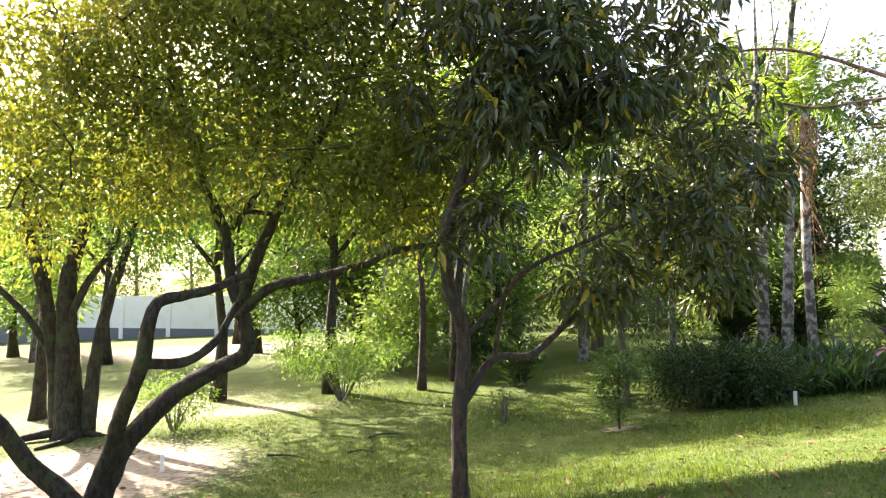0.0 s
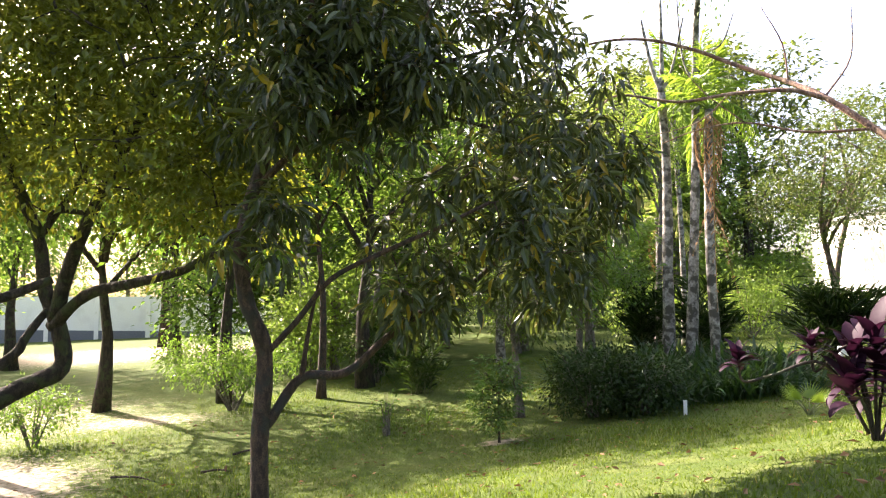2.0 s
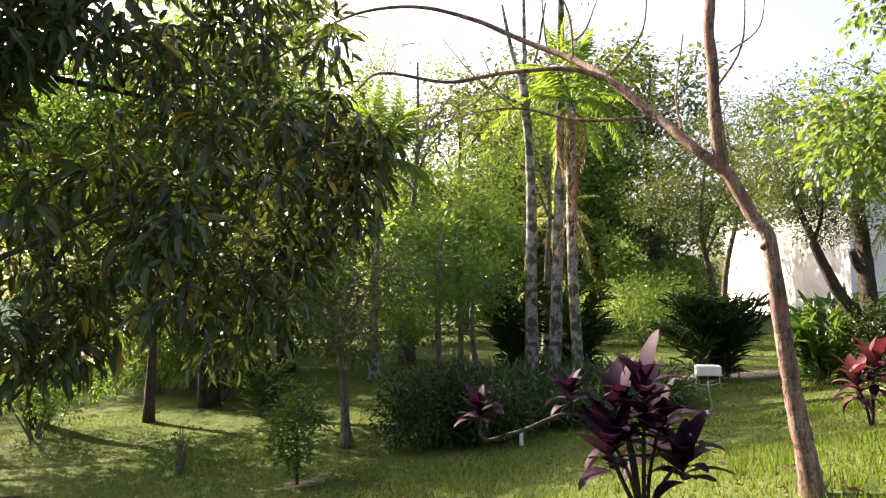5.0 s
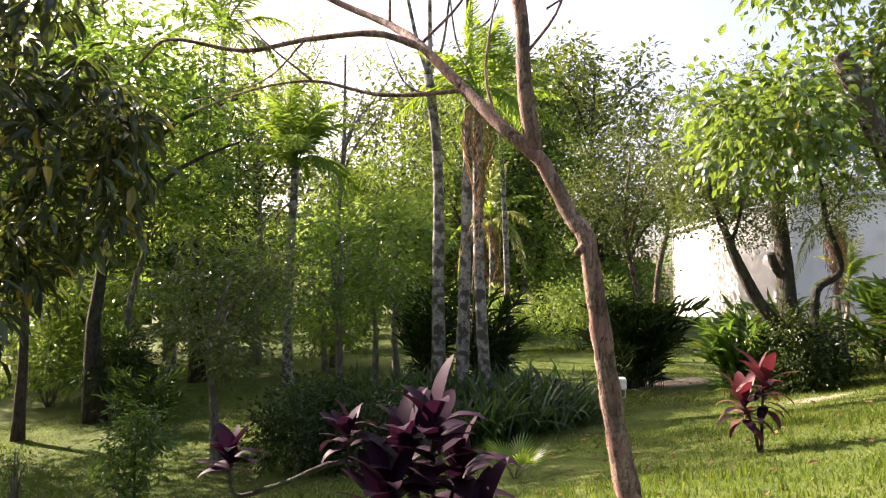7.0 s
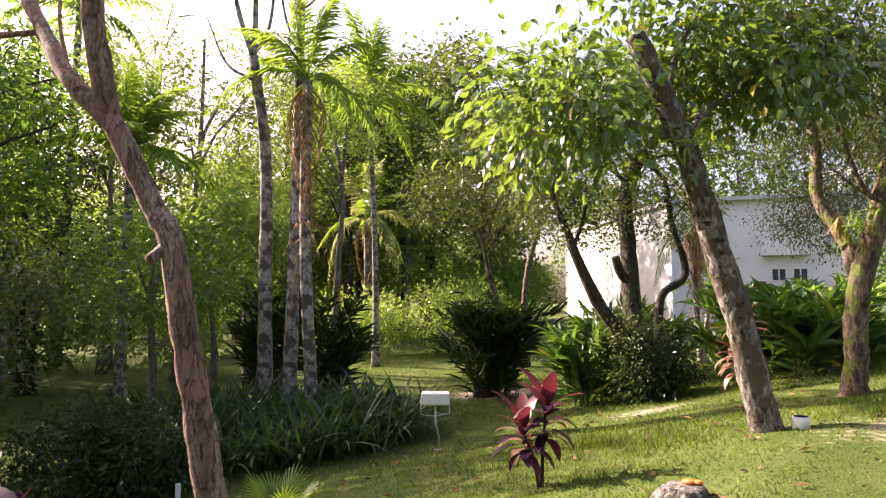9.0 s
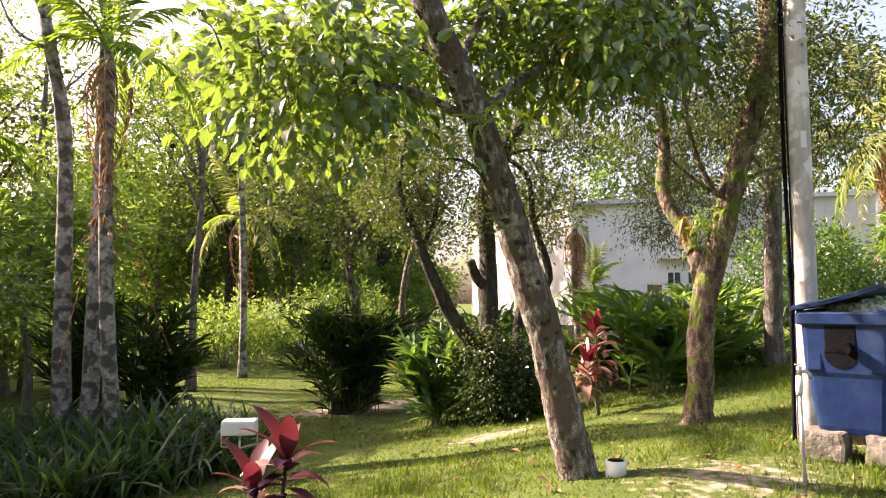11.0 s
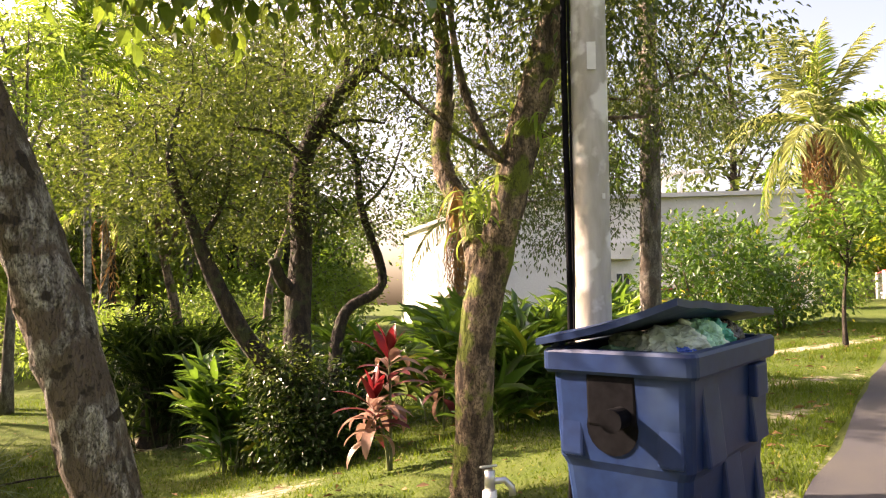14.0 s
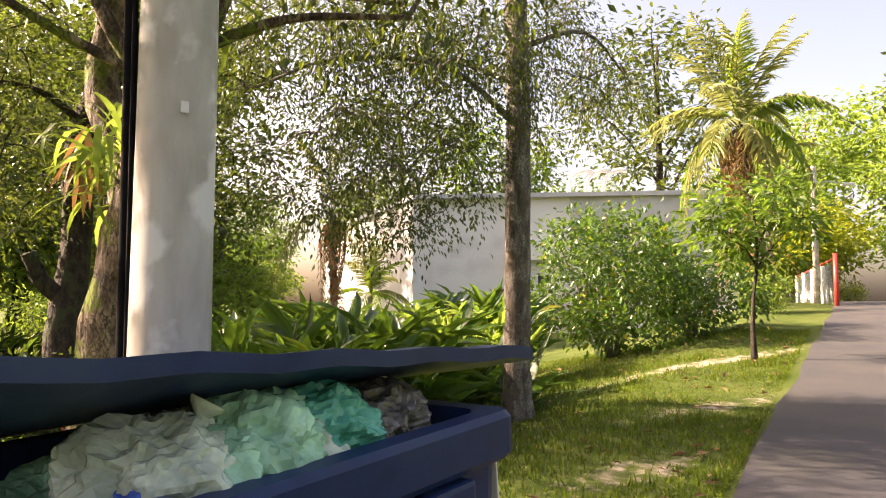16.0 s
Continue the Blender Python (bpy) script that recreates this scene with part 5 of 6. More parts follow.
ub, vb = Vector((math.cos(radians(BIN_TURN)), math.sin(radians(BIN_TURN)))), Vector((-math.sin(radians(BIN_TURN)), math.cos(radians(BIN_TURN))))
near = Vector((15.052, 8.80))
centre = near + ub * (BIN_L / 2) + vb * (BIN_W / 2)
binn = tagged(new("refuse_container"), "dented blue plastic refuse container, lid ajar, overfull", "waste container")
binn.matrix_basis = pose(centre.x, centre.y, BIN_Z + 0.02, 0, 0, BIN_TURN) @ pose(0, 0, 0, 0, -2.6, 0)
H = 1.0
outer = [rounded(0.90, 0.50, 0.05, 0.0), rounded(0.93, 0.53, 0.05, 0.05), rounded(1.00, 0.60, 0.05, 0.46), rounded(1.03, 0.64, 0.05, 0.50), rounded(1.05, 0.67, 0.05, 0.90), rounded(1.04, 0.67, 0.05, 0.93)]
inner = [rounded(0.95, 0.60, 0.05, 0.93), rounded(0.91, 0.56, 0.05, 0.5)]
part("body", loft("body", outer + inner, M_blue), binn)
part("rim", loft("rim", [rounded(1.01, 0.66, 0.05, 0.89), rounded(1.08, 0.72, 0.04, 0.89), rounded(BIN_L, BIN_W, 0.04, 0.905), rounded(BIN_L, BIN_W, 0.04, 0.985), rounded(1.08, 0.72, 0.04, 1.0), rounded(0.97, 0.62, 0.05, 1.0), rounded(0.95, 0.60, 0.05, 0.90)], M_blue, close=False), binn)
# ribs, pockets and lifting lugs
for x, w, z0, z1 in ((-0.30, 0.20, 0.50, 0.88), (0.30, 0.20, 0.50, 0.88), (0.0, 0.22, 0.08, 0.52)):
    part("rib", bm_mesh("rib", box_bm((w, 0.05, z1 - z0), (x, -0.30 - 0.02 * (z0 > 0.3), (z0 + z1) / 2), 0.015, turn=Matrix.Rotation(radians(-4.5), 4, "X")), M_blue), binn)
for x in (-0.40, 0.40):
    part("corner_rib", bm_mesh("corner_rib", box_bm((0.09, 0.06, 0.40), (x, -0.275, 0.27), 0.015, turn=Matrix.Rotation(radians(-4.5), 4, "X")), M_blue), binn)
part("handle", bm_mesh("handle", box_bm((0.17, 0.05, 0.16), (0.28, -0.35, 0.80), 0.012), M_blue), binn, "moulded grip")
for y in (-0.235, 0.235):
    part("corner_rib", bm_mesh("corner_rib", box_bm((0.05, 0.12, 0.38), (-0.492, y, 0.70), 0.015, turn=Matrix.Rotation(radians(4), 4, "Y")), M_blue), binn)
    part("corner_rib", bm_mesh("corner_rib", box_bm((0.05, 0.12, 0.38), (0.494, y, 0.70), 0.015, turn=Matrix.Rotation(radians(-4), 4, "Y")), M_blue), binn)
for sx in (-1, 1):
    # no hollow is cut: a flush black plate carries the recess's shade as colour
    rec = bmesh.new()
    bmesh.ops.create_cone(rec, cap_ends=True, segments=20, radius1=0.125, radius2=0.115, depth=0.05, matrix=Matrix.Translation((sx * 0.497, 0.03, 0.66)) @ Matrix.Rotation(radians(90), 4, "Y"))
    box_bm((0.05, 0.24, 0.24), (sx * 0.502, 0.03, 0.78), 0.012, rec)
    lug = part("lug_recess", bm_mesh("lug_recess", rec, M_black), binn, "dark round recess")
    pin = bmesh.new()
    bmesh.ops.create_cone(pin, cap_ends=True, segments=20, radius1=0.052, radius2=0.046, depth=0.13, matrix=Matrix.Translation((sx * 0.565, -0.02, 0.71)) @ Matrix.Rotation(radians(90), 4, "Y"))
    part("pin", bm_mesh("pin", pin, M_black), lug, "dark stubby lifting pin")
# the lid, hinged at the back and propped up at the front
lid_n = (19, 11)
lx, ly = np.meshgrid(np.linspace(-0.56, 0.74, lid_n[0]), np.linspace(0.39, -0.31, lid_n[1]), indexing="ij")
rise = (0.39 - ly) / 0.70
lz = 1.045 + rise * (0.185 - 0.105 * (lx + 0.56) / 1.30) - 0.02 * np.sin(np.pi * rise) + 0.004 * np.sin(lx * 21 + 1) * rise ** 3
edge_drop = np.where((lx < -0.55) | (lx > 0.73) | (ly > 0.38) | (ly < -0.30), 0.0, 0.014)
top = np.stack([lx, ly, lz + edge_drop], -1)
bot = np.stack([lx, ly, lz - 0.032], -1)
i, j = np.meshgrid(np.arange(lid_n[0] - 1), np.arange(lid_n[1] - 1), indexing="ij")
i, j, w = i.ravel(), j.ravel(), lid_n[1]
q = np.stack([i * w + j, (i + 1) * w + j, (i + 1) * w + j + 1, i * w + j + 1], 1)
cnt = lid_n[0] * lid_n[1]
ring = [(k * w) for k in range(lid_n[0])] + [(lid_n[0] - 1) * w + k for k in range(1, w)] + [k * w + w - 1 for k in range(lid_n[0] - 2, -1, -1)] + [k for k in range(w - 2, 0, -1)]
skirt = np.array([(a, b, b + cnt, a + cnt) for a, b in zip(ring, ring[1:] + ring[:1])])
lid = part("lid", mesh_of("lid", np.concatenate([top.reshape(-1, 3), bot.reshape(-1, 3)]), [q, q[:, ::-1] + cnt, skirt], M_blue, False), binn, "warped blue lid propped open")
part("hinge", tubes_mesh("hinge", [(np.array([(-0.5, 0.385, 1.02), (0, 0.385, 1.02), (0.5, 0.385, 1.02)]), 0.018, 8)], M_black, 0), binn)
for x in (-0.4, 0.4):
    part("hinge_bracket", bm_mesh("hinge_bracket", box_bm((0.06, 0.05, 0.12), (x, 0.365, 0.99), 0.008), M_blue), binn)
part("sticker", bm_mesh("sticker", box_bm((0.006, 0.10, 0.17), (0.535, -0.27, 0.80), 0.0, turn=Matrix.Rotation(radians(-4), 4, "Y")), M_paper), binn, "torn pale sticker")


def bag(name, label, at, r, squash, material, seed):
    rng = np.random.default_rng(seed)
    bm = bmesh.new()
    bmesh.ops.create_icosphere(bm, subdivisions=5 if r > 0.1 else 4, radius=r)
    off = Vector(rng.uniform(-20, 20, 3))
    for v in bm.verts:
        p = v.co / r
        n = noise.noise(p * 1.3 + off) * 0.25 - abs(noise.noise(p * 2.6 + off)) * 0.34 - abs(noise.noise(p * 5.5 - off)) * 0.20 - abs(noise.noise(p * 11.0 + off)) * 0.05
        v.co = v.co * (1.22 + n)
        v.co.z *= squash
    ob = tagged(new(name, bm_mesh(name, bm, material, False)), label, "rubbish bag", "rubbish in the container")
    ob.matrix_basis = binn.matrix_basis @ Matrix.Translation(at)
    if r > 0.1:
        a = rng.uniform(0, 6.283)
        top = Vector((math.cos(a) * r * 0.45, math.sin(a) * r * 0.45, r * squash * 0.86))
        ring = np.array([tuple(top * (1 + q)) for q in (-0.12, 0.0, 0.10, 0.22, 0.32)])
        part("knot", tubes_mesh("knot", [(ring, np.array((0.035, 0.014, 0.012, 0.026, 0.034)), 9)], material, 0.12), ob, "twisted knotted neck")
    return ob


for at, r, sq, m, lab in (((-0.24, -0.15, 0.98), 0.14, 0.8, M_bag_white, "crumpled pale translucent rubbish bag"), ((-0.07, -0.17, 1.0), 0.13, 0.8, M_bag_green, "crumpled light green rubbish bag"),
                          ((0.10, -0.15, 1.0), 0.13, 0.8, M_bag_teal, "crumpled teal green rubbish bag"), ((0.26, -0.15, 0.97), 0.13, 0.8, M_bag_dark, "crumpled dark brown rubbish bag"),
                          ((-0.12, 0.08, 0.93), 0.15, 0.75, M_bag_white, "crumpled pale rubbish bag"), ((0.22, 0.10, 0.90), 0.15, 0.75, M_bag_dark, "crumpled black rubbish bag"),
                          ((-0.27, 0.10, 0.88), 0.13, 0.75, M_bag_green, "crumpled green rubbish bag"), ((0.36, -0.08, 0.93), 0.08, 0.85, M_bag_white, "crumpled pale plastic bag"),
                          ((-0.16, -0.23, 0.99), 0.075, 0.85, M_bag_green, "small knotted green bag"), ((0.02, -0.23, 0.98), 0.07, 0.9, M_bag_white, "small knotted pale bag"),
                          ((0.04, -0.07, 1.07), 0.05, 0.8, M_bag_blue, "crumpled blue plastic scrap"), ((-0.10, -0.255, 1.0), 0.035, 0.7, M_bag_yellow, "crushed yellow paper packet"),
                          ((-0.31, -0.235, 0.985), 0.045, 0.6, M_bag_blue, "crushed blue and white packet"), ((0.20, -0.235, 1.0), 0.05, 0.7, M_bag_dark, "twisted dark brown bag")):
    bag("rubbish_bag", lab, at, r, sq, m, int(r * 1000 + at[0] * 100))
fill = box_bm((0.88, 0.52, 0.3), (0, 0, 0.72), 0.02)
heap = tagged(new("rubbish_heap", bm_mesh("rubbish_heap", fill, M_bag_dark)), "dark packed rubbish inside the container", "rubbish")
heap.matrix_basis = binn.matrix_basis.copy()


def block(label, off, size, z, material, seed, name="stone_block"):
    rng = np.random.default_rng(seed)
    bm = box_bm(size, (0, 0, 0), min(size) * 0.12)
    bmesh.ops.subdivide_edges(bm, edges=bm.edges, cuts=2, use_grid_fill=True)
    o = Vector(rng.uniform(-9, 9, 3))
    for v in bm.verts:
        v.co += Vector((noise.noise(v.co * 7 + o), noise.noise(v.co * 7 + o * 2), noise.noise(v.co * 9 - o))) * 0.022
    p = centre + ub * off[0] + vb * off[1]
    ob = tagged(new(name, bm_mesh(name, bm, material)), label, "stone block", "blocks under the container")
    ob.matrix_basis = pose(p.x, p.y, z, 0, 0, BIN_TURN + rng.uniform(-8, 8))
    return ob


for lab, off, size, m in (("rough weathered stone block under the container", (-0.42, 0.20), (0.34, 0.34, 0.26), M_stone), ("rough stone block under the container", (-0.40, -0.22), (0.26, 0.22, 0.26), M_stone),
                          ("old reddish brick block under the container", (0.05, -0.20), (0.16, 0.18, 0.26), M_brick), ("old reddish brick block under the container", (0.36, -0.20), (0.24, 0.16, 0.26), M_brick),
                          ("rough stone block under the container", (0.34, 0.20), (0.30, 0.24, 0.26), M_stone)):
    block(lab, off, size, BIN_Z - 0.115, m, int(off[0] * 97 + 300))

PX, PY = 15.385, 9.87
pole = thing("utility_pole", on_ground(PX, PY, 0.15), "pale weathered concrete utility pole with a dark conduit", "pole")
zz = np.linspace(0, 9.0, 30)
part("shaft", tubes_mesh("shaft", [(np.stack([0 * zz, 0 * zz, zz], 1), 0.112 - 0.0035 * zz, 20)], M_concrete, 0.012), pole)
left = Vector((-0.845, 0.534)) * 0.135
part("conduit", tubes_mesh("conduit", [(np.stack([left.x + 0.008 * np.sin(zz * 1.3), left.y + 0.006 * np.cos(zz * 2.1), zz], 1), 0.019, 8)], M_black, 0.02), pole, "dark conduit")
left2 = Vector((-0.845, 0.534)) * 0.112 + Vector((-0.5, -0.8)) * 0.03
part("cable", tubes_mesh("cable", [(np.stack([left2.x + 0.01 * np.sin(zz * 0.9 + 1), left2.y + 0 * zz, zz], 1), 0.008, 6)], M_black, 0), pole, "thin dark cable")
for z, w, h in ((2.95, 0.05, 0.16), (2.15, 0.02, 0.03)):
    tg = box_bm((0.004, w, h), (0.116, 0, z))
    part("label_plate", bm_mesh("label_plate", tg, M_paper), pole, "pale label", pose(0, 0, 0, 0, 0, 238 + (30 if w < 0.03 else 0)))

TX, TY = 14.13, 8.94
tap = thing("garden_tap", on_ground(TX, TY, 0.05), "garden tap on a thin pale standpipe", "tap")
part("standpipe", tubes_mesh("standpipe", [(np.array([(0.02, 0, 0), (0.01, 0, 0.4), (0, 0, 0.78)]), 0.014, 10)], M_concrete, 0.02), tap)
part("cloth_wrap", tubes_mesh("cloth_wrap", [(np.array([(0, 0, 0.70), (0, 0, 0.76), (0, 0, 0.84)]), np.array((0.022, 0.028, 0.024)), 10)], M_white, 0.15), tap, "white wrap")
part("valve", tubes_mesh("valve", [(np.array([(0, 0, 0.82), (0, 0, 0.88), (0, 0, 0.91)]), 0.02, 10), (np.array([(0, 0, 0.87), (0.05, -0.02, 0.875), (0.075, -0.03, 0.85), (0.078, -0.03, 0.82)]), 0.013, 8)], M_metal, 0.0), tap, "metal valve and spout")
part("lever", bm_mesh("lever", box_bm((0.07, 0.014, 0.008), (-0.005, 0, 0.925), 0.003), M_metal), tap)

LX, LY = 11.05, 15.32
lamp = thing("garden_lamp", on_ground(LX, LY, 0.02), "white box floodlight on a short bent stand", "lamp")
lt = Matrix.Translation((0, 0, 0.93 - 0.06)) @ pose(0, 0, 0, 0, 0, -18)
bx = box_bm((0.46, 0.30, 0.20), (0, 0, 0), 0.035)
part("housing", bm_mesh("housing", bx, M_white), lamp, "white housing", lt)
part("glass", bm_mesh("glass", box_bm((0.40, 0.01, 0.15), (0, 0.152, 0)), M_glass), lamp, "", lt)
part("stand", tubes_mesh("stand", [(np.array([(0.05, 0, 0), (0.06, 0, 0.25), (0.0, 0, 0.5), (0, 0, 0.78)]), 0.018, 8)], M_metal, 0), lamp)
part("bracket", tubes_mesh("bracket", [(np.array([(-0.24, 0, 0.86), (-0.24, 0, 0.62), (0, 0, 0.58), (0.24, 0, 0.62), (0.24, 0, 0.86)]), 0.012, 6)], M_metal, 0), lamp)
part("foot", tubes_mesh("foot", [(np.array([(0.05, 0, 0), (0.05, 0, 0.05)]), np.array((0.10, 0.07)), 12)], M_stone, 0.1), lamp)
part("cable", tubes_mesh("cable", [(spline([(-0.2, 0, 0.78), (-0.22, 0, 0.5), (-0.15, 0.02, 0.3), (0.0, 0.02, 0.1)], 5), 0.006, 5)], M_stem, 0), lamp, "green cable")

stump = thing("tree_stump", on_ground(10.9, 8.72, 0.05), "low weathered tree stump with orange fungus", "stump")
part("wood", tubes_mesh("wood", [(np.array([(0, 0, 0), (0, 0, 0.06), (0.01, 0, 0.13), (0.01, 0, 0.16)]), np.array((0.24, 0.20, 0.17, 0.15)), 16)], M_bark_grey, 0.14), stump)
for x, y, r in ((0.08, 0.03, 0.06), (0.12, -0.02, 0.04)):
    part("fungus", tubes_mesh("fungus", [(np.array([(x, y, 0.15), (x, y, 0.175), (x, y, 0.19)]), np.array((r * .5, r, r * .6)), 12)], M_orange, 0.12), stump, "orange bracket fungus")

wt = thing("drain_pipe_end", on_ground(13.28, 10.02, 0.05), "short white plastic pipe end in the grass", "pipe")
a = np.array([(0, 0, 0), (0, 0, 0.12), (0, 0, 0.17)])
part("pipe", tubes_mesh("pipe", [(a, 0.085, 18)], M_white, 0), wt)
# the pipe is closed; a black disc on its end paints the shaded inside
part("opening", tubes_mesh("opening", [(np.array([(0, 0, 0.165), (0, 0, 0.174)]), 0.068, 18)], M_black, 0), wt, "dark opening")
for x, y, lab in ((7.19, 14.62, "short white marker stake at the bed"), (-4.9, 12.6, "thin pale stake in bare earth")):
    st = thing("marker_stake", on_ground(x, y, 0.05), lab, "stake")
    part("post", bm_mesh("post", box_bm((0.07, 0.03, 0.34), (0, 0, 0.17), 0.006), M_white), st)
for x, y, ln, rot in ((12.3, 19.7, 1.6, 20), (-1.2, 14.6, 0.7, 40), (-2.8, 13.1, 0.9, -20), (-1.5, 13.3, 0.5, 10)):
    lg = thing("fallen_branch", on_ground(x, y, 0.0), "fallen dark branch lying on the lawn", "branch")
    lg.matrix_basis = pose(x, y, float(height(x, y)) + 0.02, 0, 0, rot)
    part("wood", tubes_mesh("wood", [(spline([(-ln / 2, 0, 0), (0, 0.06, 0.02), (ln / 2, -0.03, 0)], 5), np.linspace(0.022, 0.01, 11), 7)], M_bark_dark, 0.15), lg)

# ---- the lane's far side: fence and street lamp ----
fence = thing("wire_fence", (37.2, 19.95, float(height(37.2, 19.95)) - 0.05), "wire mesh fence with red rail and posts", "fence")
f0, f1 = np.array((0.0, 0.0)), np.array((9.5, 7.0))
part("end_post", tubes_mesh("end_post", [(np.array([(0, 0, 0), (0, 0, 1.75)]), 0.07, 10)], M_red_paint, 0), fence, "red end post")
part("rail", tubes_mesh("rail", [(np.array([(0, 0, 1.6), (f1[0], f1[1], 1.45)]), 0.03, 8)], M_red_paint, 0), fence, "red rail")
for k in range(1, 5):
    p = f0 + (f1 - f0) * k / 4
    part("post", tubes_mesh("post", [(np.array([(p[0], p[1], -0.1), (p[0], p[1], 1.5)]), 0.08, 10)], M_white, 0.02), fence, "white post")
wires = []
for k in range(-8, 68):
    for sgn in (1, -1):
        a, b = k * 0.2, k * 0.2 + sgn * 1.5
        pa, pb = f0 + (f1 - f0) * a / 11.8, f0 + (f1 - f0) * b / 11.8
        if 0 <= a <= 11.8 and 0 <= b <= 11.8:
            wires.append((np.array([(pa[0], pa[1], 0.02), (pb[0], pb[1], 1.5)]), 0.004, 3))
part("mesh", tubes_mesh("mesh", wires, M_metal, 0), fence, "diamond wire mesh")
slamp = thing("street_lamp", on_ground(39.1, 21.66, 0.1), "slim concrete street lamp with a short arm", "street lamp")
part("post", tubes_mesh("post", [(np.array([(0, 0, 0), (0, 0, 3), (-0.1, -0.1, 4.9)]), np.array((0.11, 0.10, 0.08)), 10)], M_concrete, 0.01), slamp)
part("arm", tubes_mesh("arm", [(np.array([(-0.1, -0.1, 4.3), (0.3, -0.35, 4.36), (0.75, -0.6, 4.3)]), 0.025, 7)], M_metal, 0), slamp)
part("head", bm_mesh("head", box_bm((0.45, 0.18, 0.10), (0.95, -0.7, 4.28), 0.03, turn=Matrix.Rotation(radians(-32), 4, "Z")), M_white), slamp, "pale lamp head")

# ---- woods that close the garden on every side ----
def wood_tree(label, h, crown_r, leaf, bark, seed, clusters, per, size):
    rng = np.random.default_rng(seed)
    lim = [([(0, 0, -0.1), (0.1, 0, h * .3), (-0.1, 0.1, h * .6), (0.1, 0, h * .9)], 0.10 + h * .012, 0.04)]
    for k in range(6):
        a = k * 2.4
        lim.append(([(0.05, 0.05, h * (.30 + .07 * k)), (math.cos(a) * crown_r * .4, math.sin(a) * crown_r * .4, h * (.45 + .07 * k)), (math.cos(a) * crown_r * .75, math.sin(a) * crown_r * .75, h * (.52 + .07 * k))], 0.07, 0.02))
    cr = [((0, 0, h * .74), (crown_r, crown_r, h * .26), clusters), ((rng.uniform(-1, 1), rng.uniform(-1, 1), h * .42), (crown_r * .85, crown_r * .85, h * .22), clusters // 2)]
    return leafy_tree("woodland_tree", label, "tree", lim, cr, bark, leaf, int(per * 0.62), (size[0] * 1.35, size[1] * 1.45), 0.42, seed=seed, twig=0.02, thing_group="woods", flat=0.5, fine=False)


WOODS = [wood_tree("tall leafy tree in the woods round the garden", 10.5, 3.2, M_leaf, M_bark_ashen, 201, 90, 46, (0.26, 0.12)),
         wood_tree("light green leafy tree in the woods round the garden", 9.0, 3.0, M_leaf_light, M_bark_ashen, 202, 80, 46, (0.26, 0.12)),
         wood_tree("olive green tree in the woods round the garden", 12.0, 3.4, M_feather, M_bark_dark, 203, 95, 46, (0.24, 0.11)),
         wood_tree("low bushy tree at the edge of the woods", 5.0, 2.4, M_leaf, M_bark_dark, 204, 70, 46, (0.22, 0.10)),
         wood_tree("low light green bushy tree at the edge of the woods", 4.2, 2.2, M_leaf_light, M_bark_ashen, 205, 64, 44, (0.22, 0.10))]
canopy_limbs = [([(0, 0, -0.1), (0.15, 0, 2.5), (-0.1, 0.1, 5.0), (0.1, 0, 9.5)], 0.22, 0.06)]
for k in range(6):
    a = k * 2.2
    canopy_limbs.append(([(0, 0.05, 4.0 + 0.5 * k), (math.cos(a) * 1.8, math.sin(a) * 1.8, 6.0 + 0.5 * k), (math.cos(a) * 3.4, math.sin(a) * 3.4, 6.8 + 0.5 * k)], 0.10, 0.03))
WOODS.append(leafy_tree("woodland_tree", "tall shade tree with bare trunk and broad high crown", "tree", canopy_limbs,
                        [((0, 0, 7.4), (4.2, 4.2, 2.3), 110), ((0, 0, 9.8), (3.2, 3.2, 1.8), 50)], M_bark_dark, M_leaf, 44, (0.28, 0.13), 0.45, seed=206, twig=0.025, thing_group="woods", flat=0.5, fine=False))
rng = np.random.default_rng(31)
used = [False] * 6


def plant(kind, s, d, scale, anywhere=False):
    x, y = U[0] * s + V[0] * d, U[1] * s + V[1] * d
    luck = rng.uniform()
    if not anywhere and -28 < x < -11 and 16 < y < 38:
        return
    if not anywhere and y > 12 and (-0.50 < x / y < -0.14 and y < 66 or -0.14 <= x / y < 0.40 and y < 46 and luck < (0.65 if x > 4 else 0.35)):
        return
    m = pose(x, y, float(height(x, y)) - 0.1, 0, 0, rng.uniform(0, 360)) @ Matrix.Scale(scale, 4)
    if used[kind]:
        copy_thing(WOODS[kind], m)
    else:
        used[kind] = True
        WOODS[kind].matrix_basis = m


# low trees behind the palms, tall ones behind them, and the rest of the ring
for s in np.arange(2, 32, 3.3):
    plant(3 + int(rng.integers(0, 2)), s + rng.uniform(-.8, .8), 23.5 + rng.uniform(-1.0, 2.0) + (6 if s > 20 else 0), rng.uniform(0.7, 1.1))
for s in np.arange(-4, 44, 4.3):
    plant(int(rng.integers(0, 3)), s + rng.uniform(-1, 1), 29 + rng.uniform(-2, 3) + (4 if 20 < s < 30 else 0), rng.uniform(0.85, 1.25))
for s in np.arange(-34, 62, 5.2):
    plant(int(rng.integers(0, 3)), s + rng.uniform(-1.5, 1.5), 41 + rng.uniform(-3, 6) + (26 if s > 48 else 0), rng.uniform(1.0, 1.45))
for s in np.arange(-36, 64, 6.6):
    plant(3 + int(rng.integers(0, 2)), s + rng.uniform(-1, 1), 50 + rng.uniform(-2, 4) + (22 if s > 44 else 0), rng.uniform(1.2, 1.9))
for s in np.arange(-40, -9, 5.0):
    plant(int(rng.integers(0, 3)), s + rng.uniform(-1.5, 1.5), 30 + rng.uniform(-6, 6), rng.uniform(0.9, 1.2))
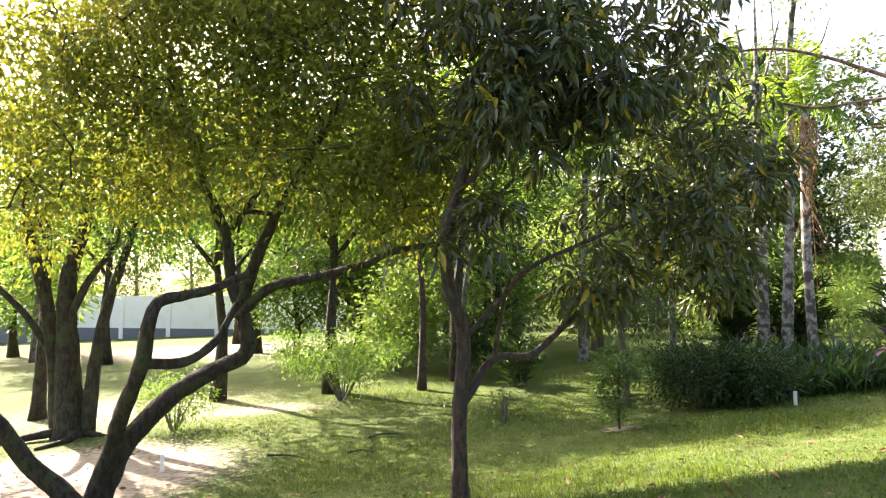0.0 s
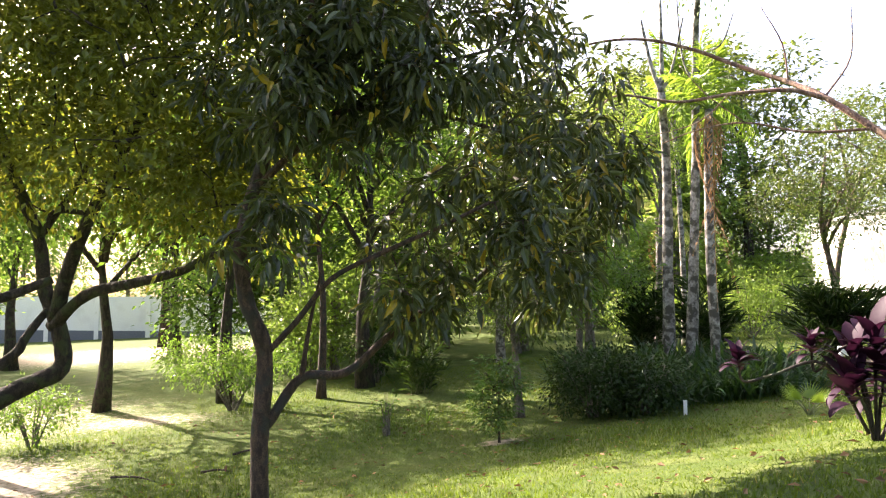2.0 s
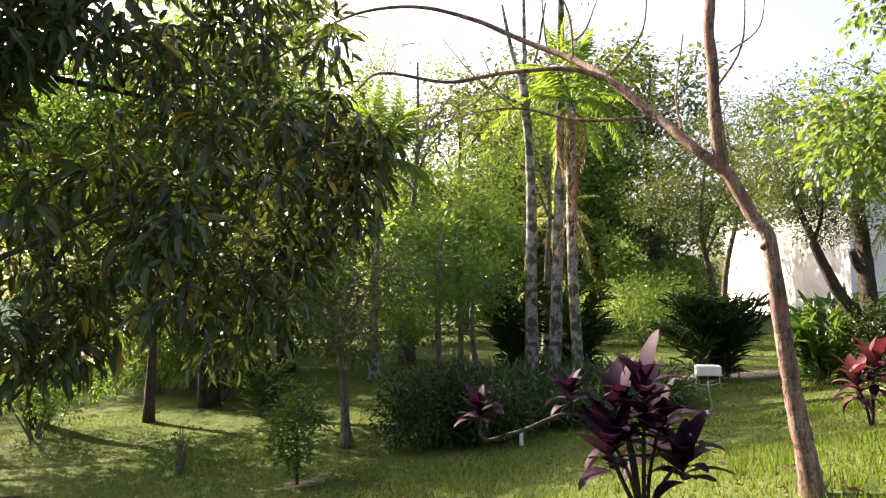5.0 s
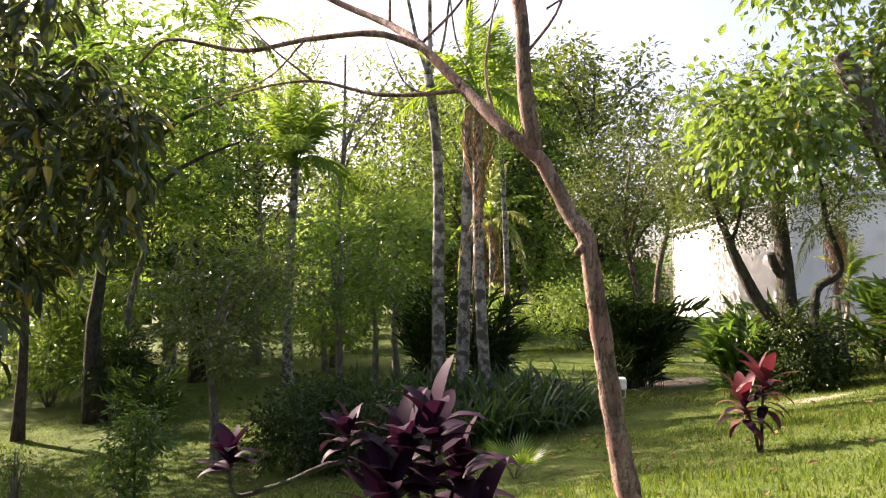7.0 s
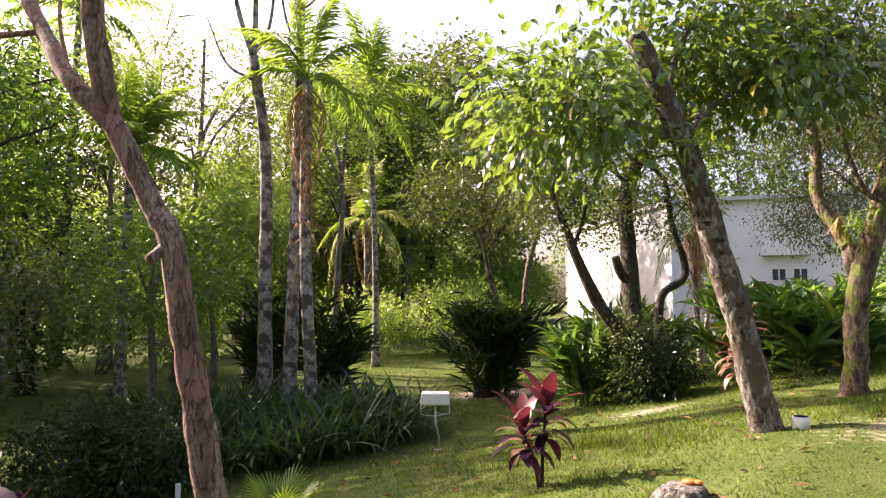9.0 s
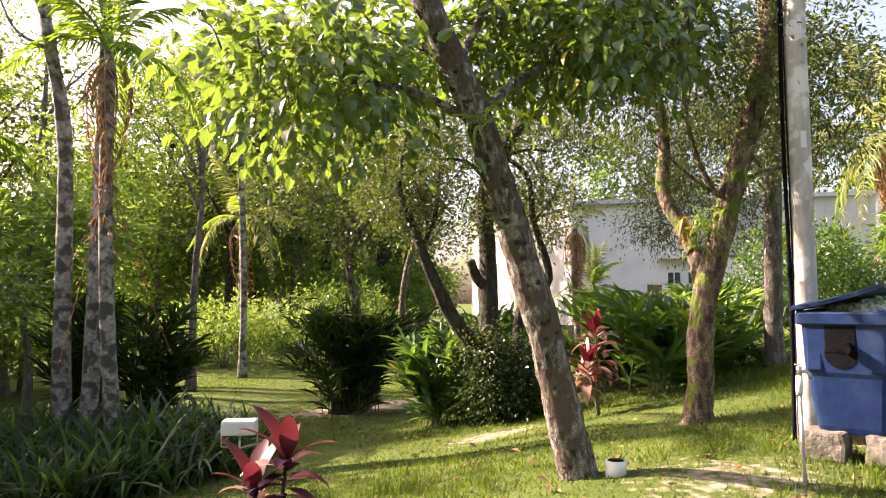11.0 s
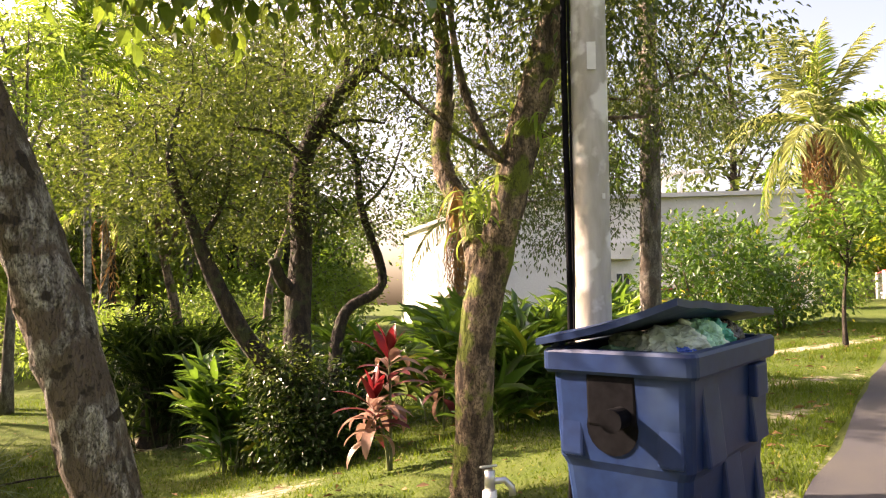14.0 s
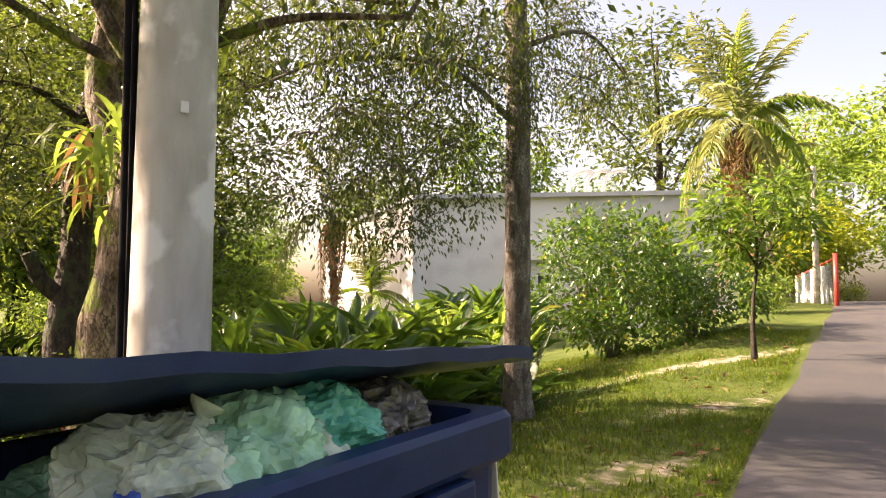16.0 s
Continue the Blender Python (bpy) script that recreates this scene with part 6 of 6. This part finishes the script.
for s in np.arange(14, 92, 5.2):
    plant(3 + int(rng.integers(0, 2)), s + rng.uniform(-1, 1), 66 + rng.uniform(-3, 4), rng.uniform(1.9, 2.7))
for k in range(12):
    bx, by = -50 + 4.4 * k, 74 + rng.uniform(0, 8)
    plant(int(rng.integers(0, 3)), U[0] * bx + U[1] * by, V[0] * bx + V[1] * by, rng.uniform(1.0, 1.5))
for s in (63, 80):
    for d in (-16, -7, 9, 20, 31, 44):
        plant(int(rng.integers(0, 3)), s + rng.uniform(-2, 2), d + rng.uniform(-3, 3), rng.uniform(1.0, 1.5))
for s in np.arange(-14, 60, 8.5):
    plant(int(rng.integers(0, 3)), s + rng.uniform(-1.5, 1.5), -10 + rng.uniform(-3, 2), rng.uniform(0.8, 1.1))
for d in np.arange(-4, 26, 6.0):
    plant(int(rng.integers(0, 3)), -20 + rng.uniform(-3, 3), d, rng.uniform(0.9, 1.2))
# trees set one by one
for x, y, sc in ((-17, 36, 1.1), (-10, 38, 1.1), (-13.5, 47, 1.2), (17.5, 42, 1.1)):
    plant(5, U[0] * x + U[1] * y, V[0] * x + V[1] * y, sc, True)
for x, y, sc in ((7.3, 40.2, 0.75), (11.0, 42.5, 0.8), (-0.6, 38.8, 1.0), (-4.0, 38.8, 1.2), (3.6, 36.0, 0.65)):
    plant(1, U[0] * x + U[1] * y, V[0] * x + V[1] * y, sc, True)
for x, y, sc in ((6.4, 30.0, 0.8), (-0.8, 27.0, 1.0)):
    plant(4, U[0] * x + U[1] * y, V[0] * x + V[1] * y, sc, True)
# added canopies, placed so that their crowns shade the bed and lawn
for x, y, sc in ((0.5, 22.8, 0.9), (-3.4, 21.6, 0.8), (-6.6, 21.0, 0.75)):
    plant(5, U[0] * x + U[1] * y, V[0] * x + V[1] * y, sc, True)
for s, d, sc in ((69, 5.2, 1.0), (78, 5.0, 1.2), (88, 4.6, 1.7), (98, 3.6, 2.2), (84, -5.5, 1.5), (97, -4.5, 2.2)):
    plant(1, s, d, sc, True)
for x, y, sc in ((-6.8, 33.0, 1.1), (-4.2, 35.0, 1.2)):
    plant(3, U[0] * x + U[1] * y, V[0] * x + V[1] * y, sc, True)
# paler leaf kind chosen here: its colour stands in for backlit glow behind the palms
for x, y, sc in ((9.0, 47.0, 1.1), (13.5, 45.5, 1.0), (17.0, 48.0, 1.2), (20.0, 51.0, 1.05)):
    plant(1, U[0] * x + U[1] * y, V[0] * x + V[1] * y, sc, True)
for x, y, sc in ((16.0, 46.5, 1.25), (21.0, 48.0, 1.3), (24.0, 58.0, 1.4), (12.0, 49.0, 1.2)):
    plant(2, U[0] * x + U[1] * y, V[0] * x + V[1] * y, sc, True)
for x, y, sc in ((26.0, 45.0, 1.0), (28.5, 50.0, 1.0), (23.0, 42.0, 1.0), (30.5, 55.0, 1.1), (20.0, 41.0, 0.9)):
    plant(4, U[0] * x + U[1] * y, V[0] * x + V[1] * y, sc, True)

# ---- grass and fallen leaves ----
rng = np.random.default_rng(77)
N = 420000
gs = rng.uniform(-9, 34, N)
gd = 0.75 + 21 * rng.uniform(0, 1, N) ** 1.5
gx, gy = U[0] * gs + V[0] * gd, U[1] * gs + V[1] * gd
keep = (wear_at(gx, gy) + rng.normal(0, 0.10, N)) < 0.28
gx, gy = gx[keep], gy[keep]
n = len(gx)
gz0 = height(gx, gy) - 0.005
hgt = rng.uniform(0.025, 0.075, n) * (0.8 + 0.5 * np.sin(gx * 0.9) * np.sin(gy * 0.8 + 1))
a = rng.uniform(0, 6.283, n)
wd = rng.uniform(0.005, 0.011, n)
tip = rng.normal(0, 0.022, (n, 2))
tuft = np.sin(gx * 2.3 + 1.7 * np.sin(gy * 1.9)) * np.sin(gy * 2.7 + 0.8 * np.sin(gx * 2.1))
edge_d = V[0] * gx + V[1] * gy
tall_here = (tuft > 0.62) & (edge_d < 6.0)
hgt[tall_here] *= rng.uniform(1.3, 2.4, tall_here.sum())
tip[tall_here] *= 1.8
v = np.empty((n, 3, 3))
v[:, 0] = np.stack([gx + np.cos(a) * wd, gy + np.sin(a) * wd, gz0], 1)
v[:, 1] = np.stack([gx - np.cos(a) * wd, gy - np.sin(a) * wd, gz0], 1)
v[:, 2] = np.stack([gx + tip[:, 0], gy + tip[:, 1], gz0 + hgt], 1)
tagged(new("grass", mesh_of("grass", v.reshape(-1, 3), np.arange(n * 3).reshape(-1, 3), M_blade, False)), "short mown lawn grass with uneven blades", "grass", kind="stuff")
n = 2600
ls, ld = rng.uniform(-8, 32, n), 0.8 + 17 * rng.uniform(0, 1, n) ** 1.3
px, py = U[0] * ls + V[0] * ld, U[1] * ls + V[1] * ld
pos = np.stack([px, py, height(px, py) + 0.025], 1)
way = np.stack([rng.normal(size=n), rng.normal(size=n), rng.normal(0, 0.15, n)], 1)
ln = rng.uniform(0.05, 0.15, n)
v, f = leaves(pos, way, ln, ln * 0.4, "small", rng)
tagged(new("fallen_leaves", mesh_of("fallen_leaves", v, f, M_litter, False)), "scattered dry brown leaves on the lawn", "leaves", kind="stuff")
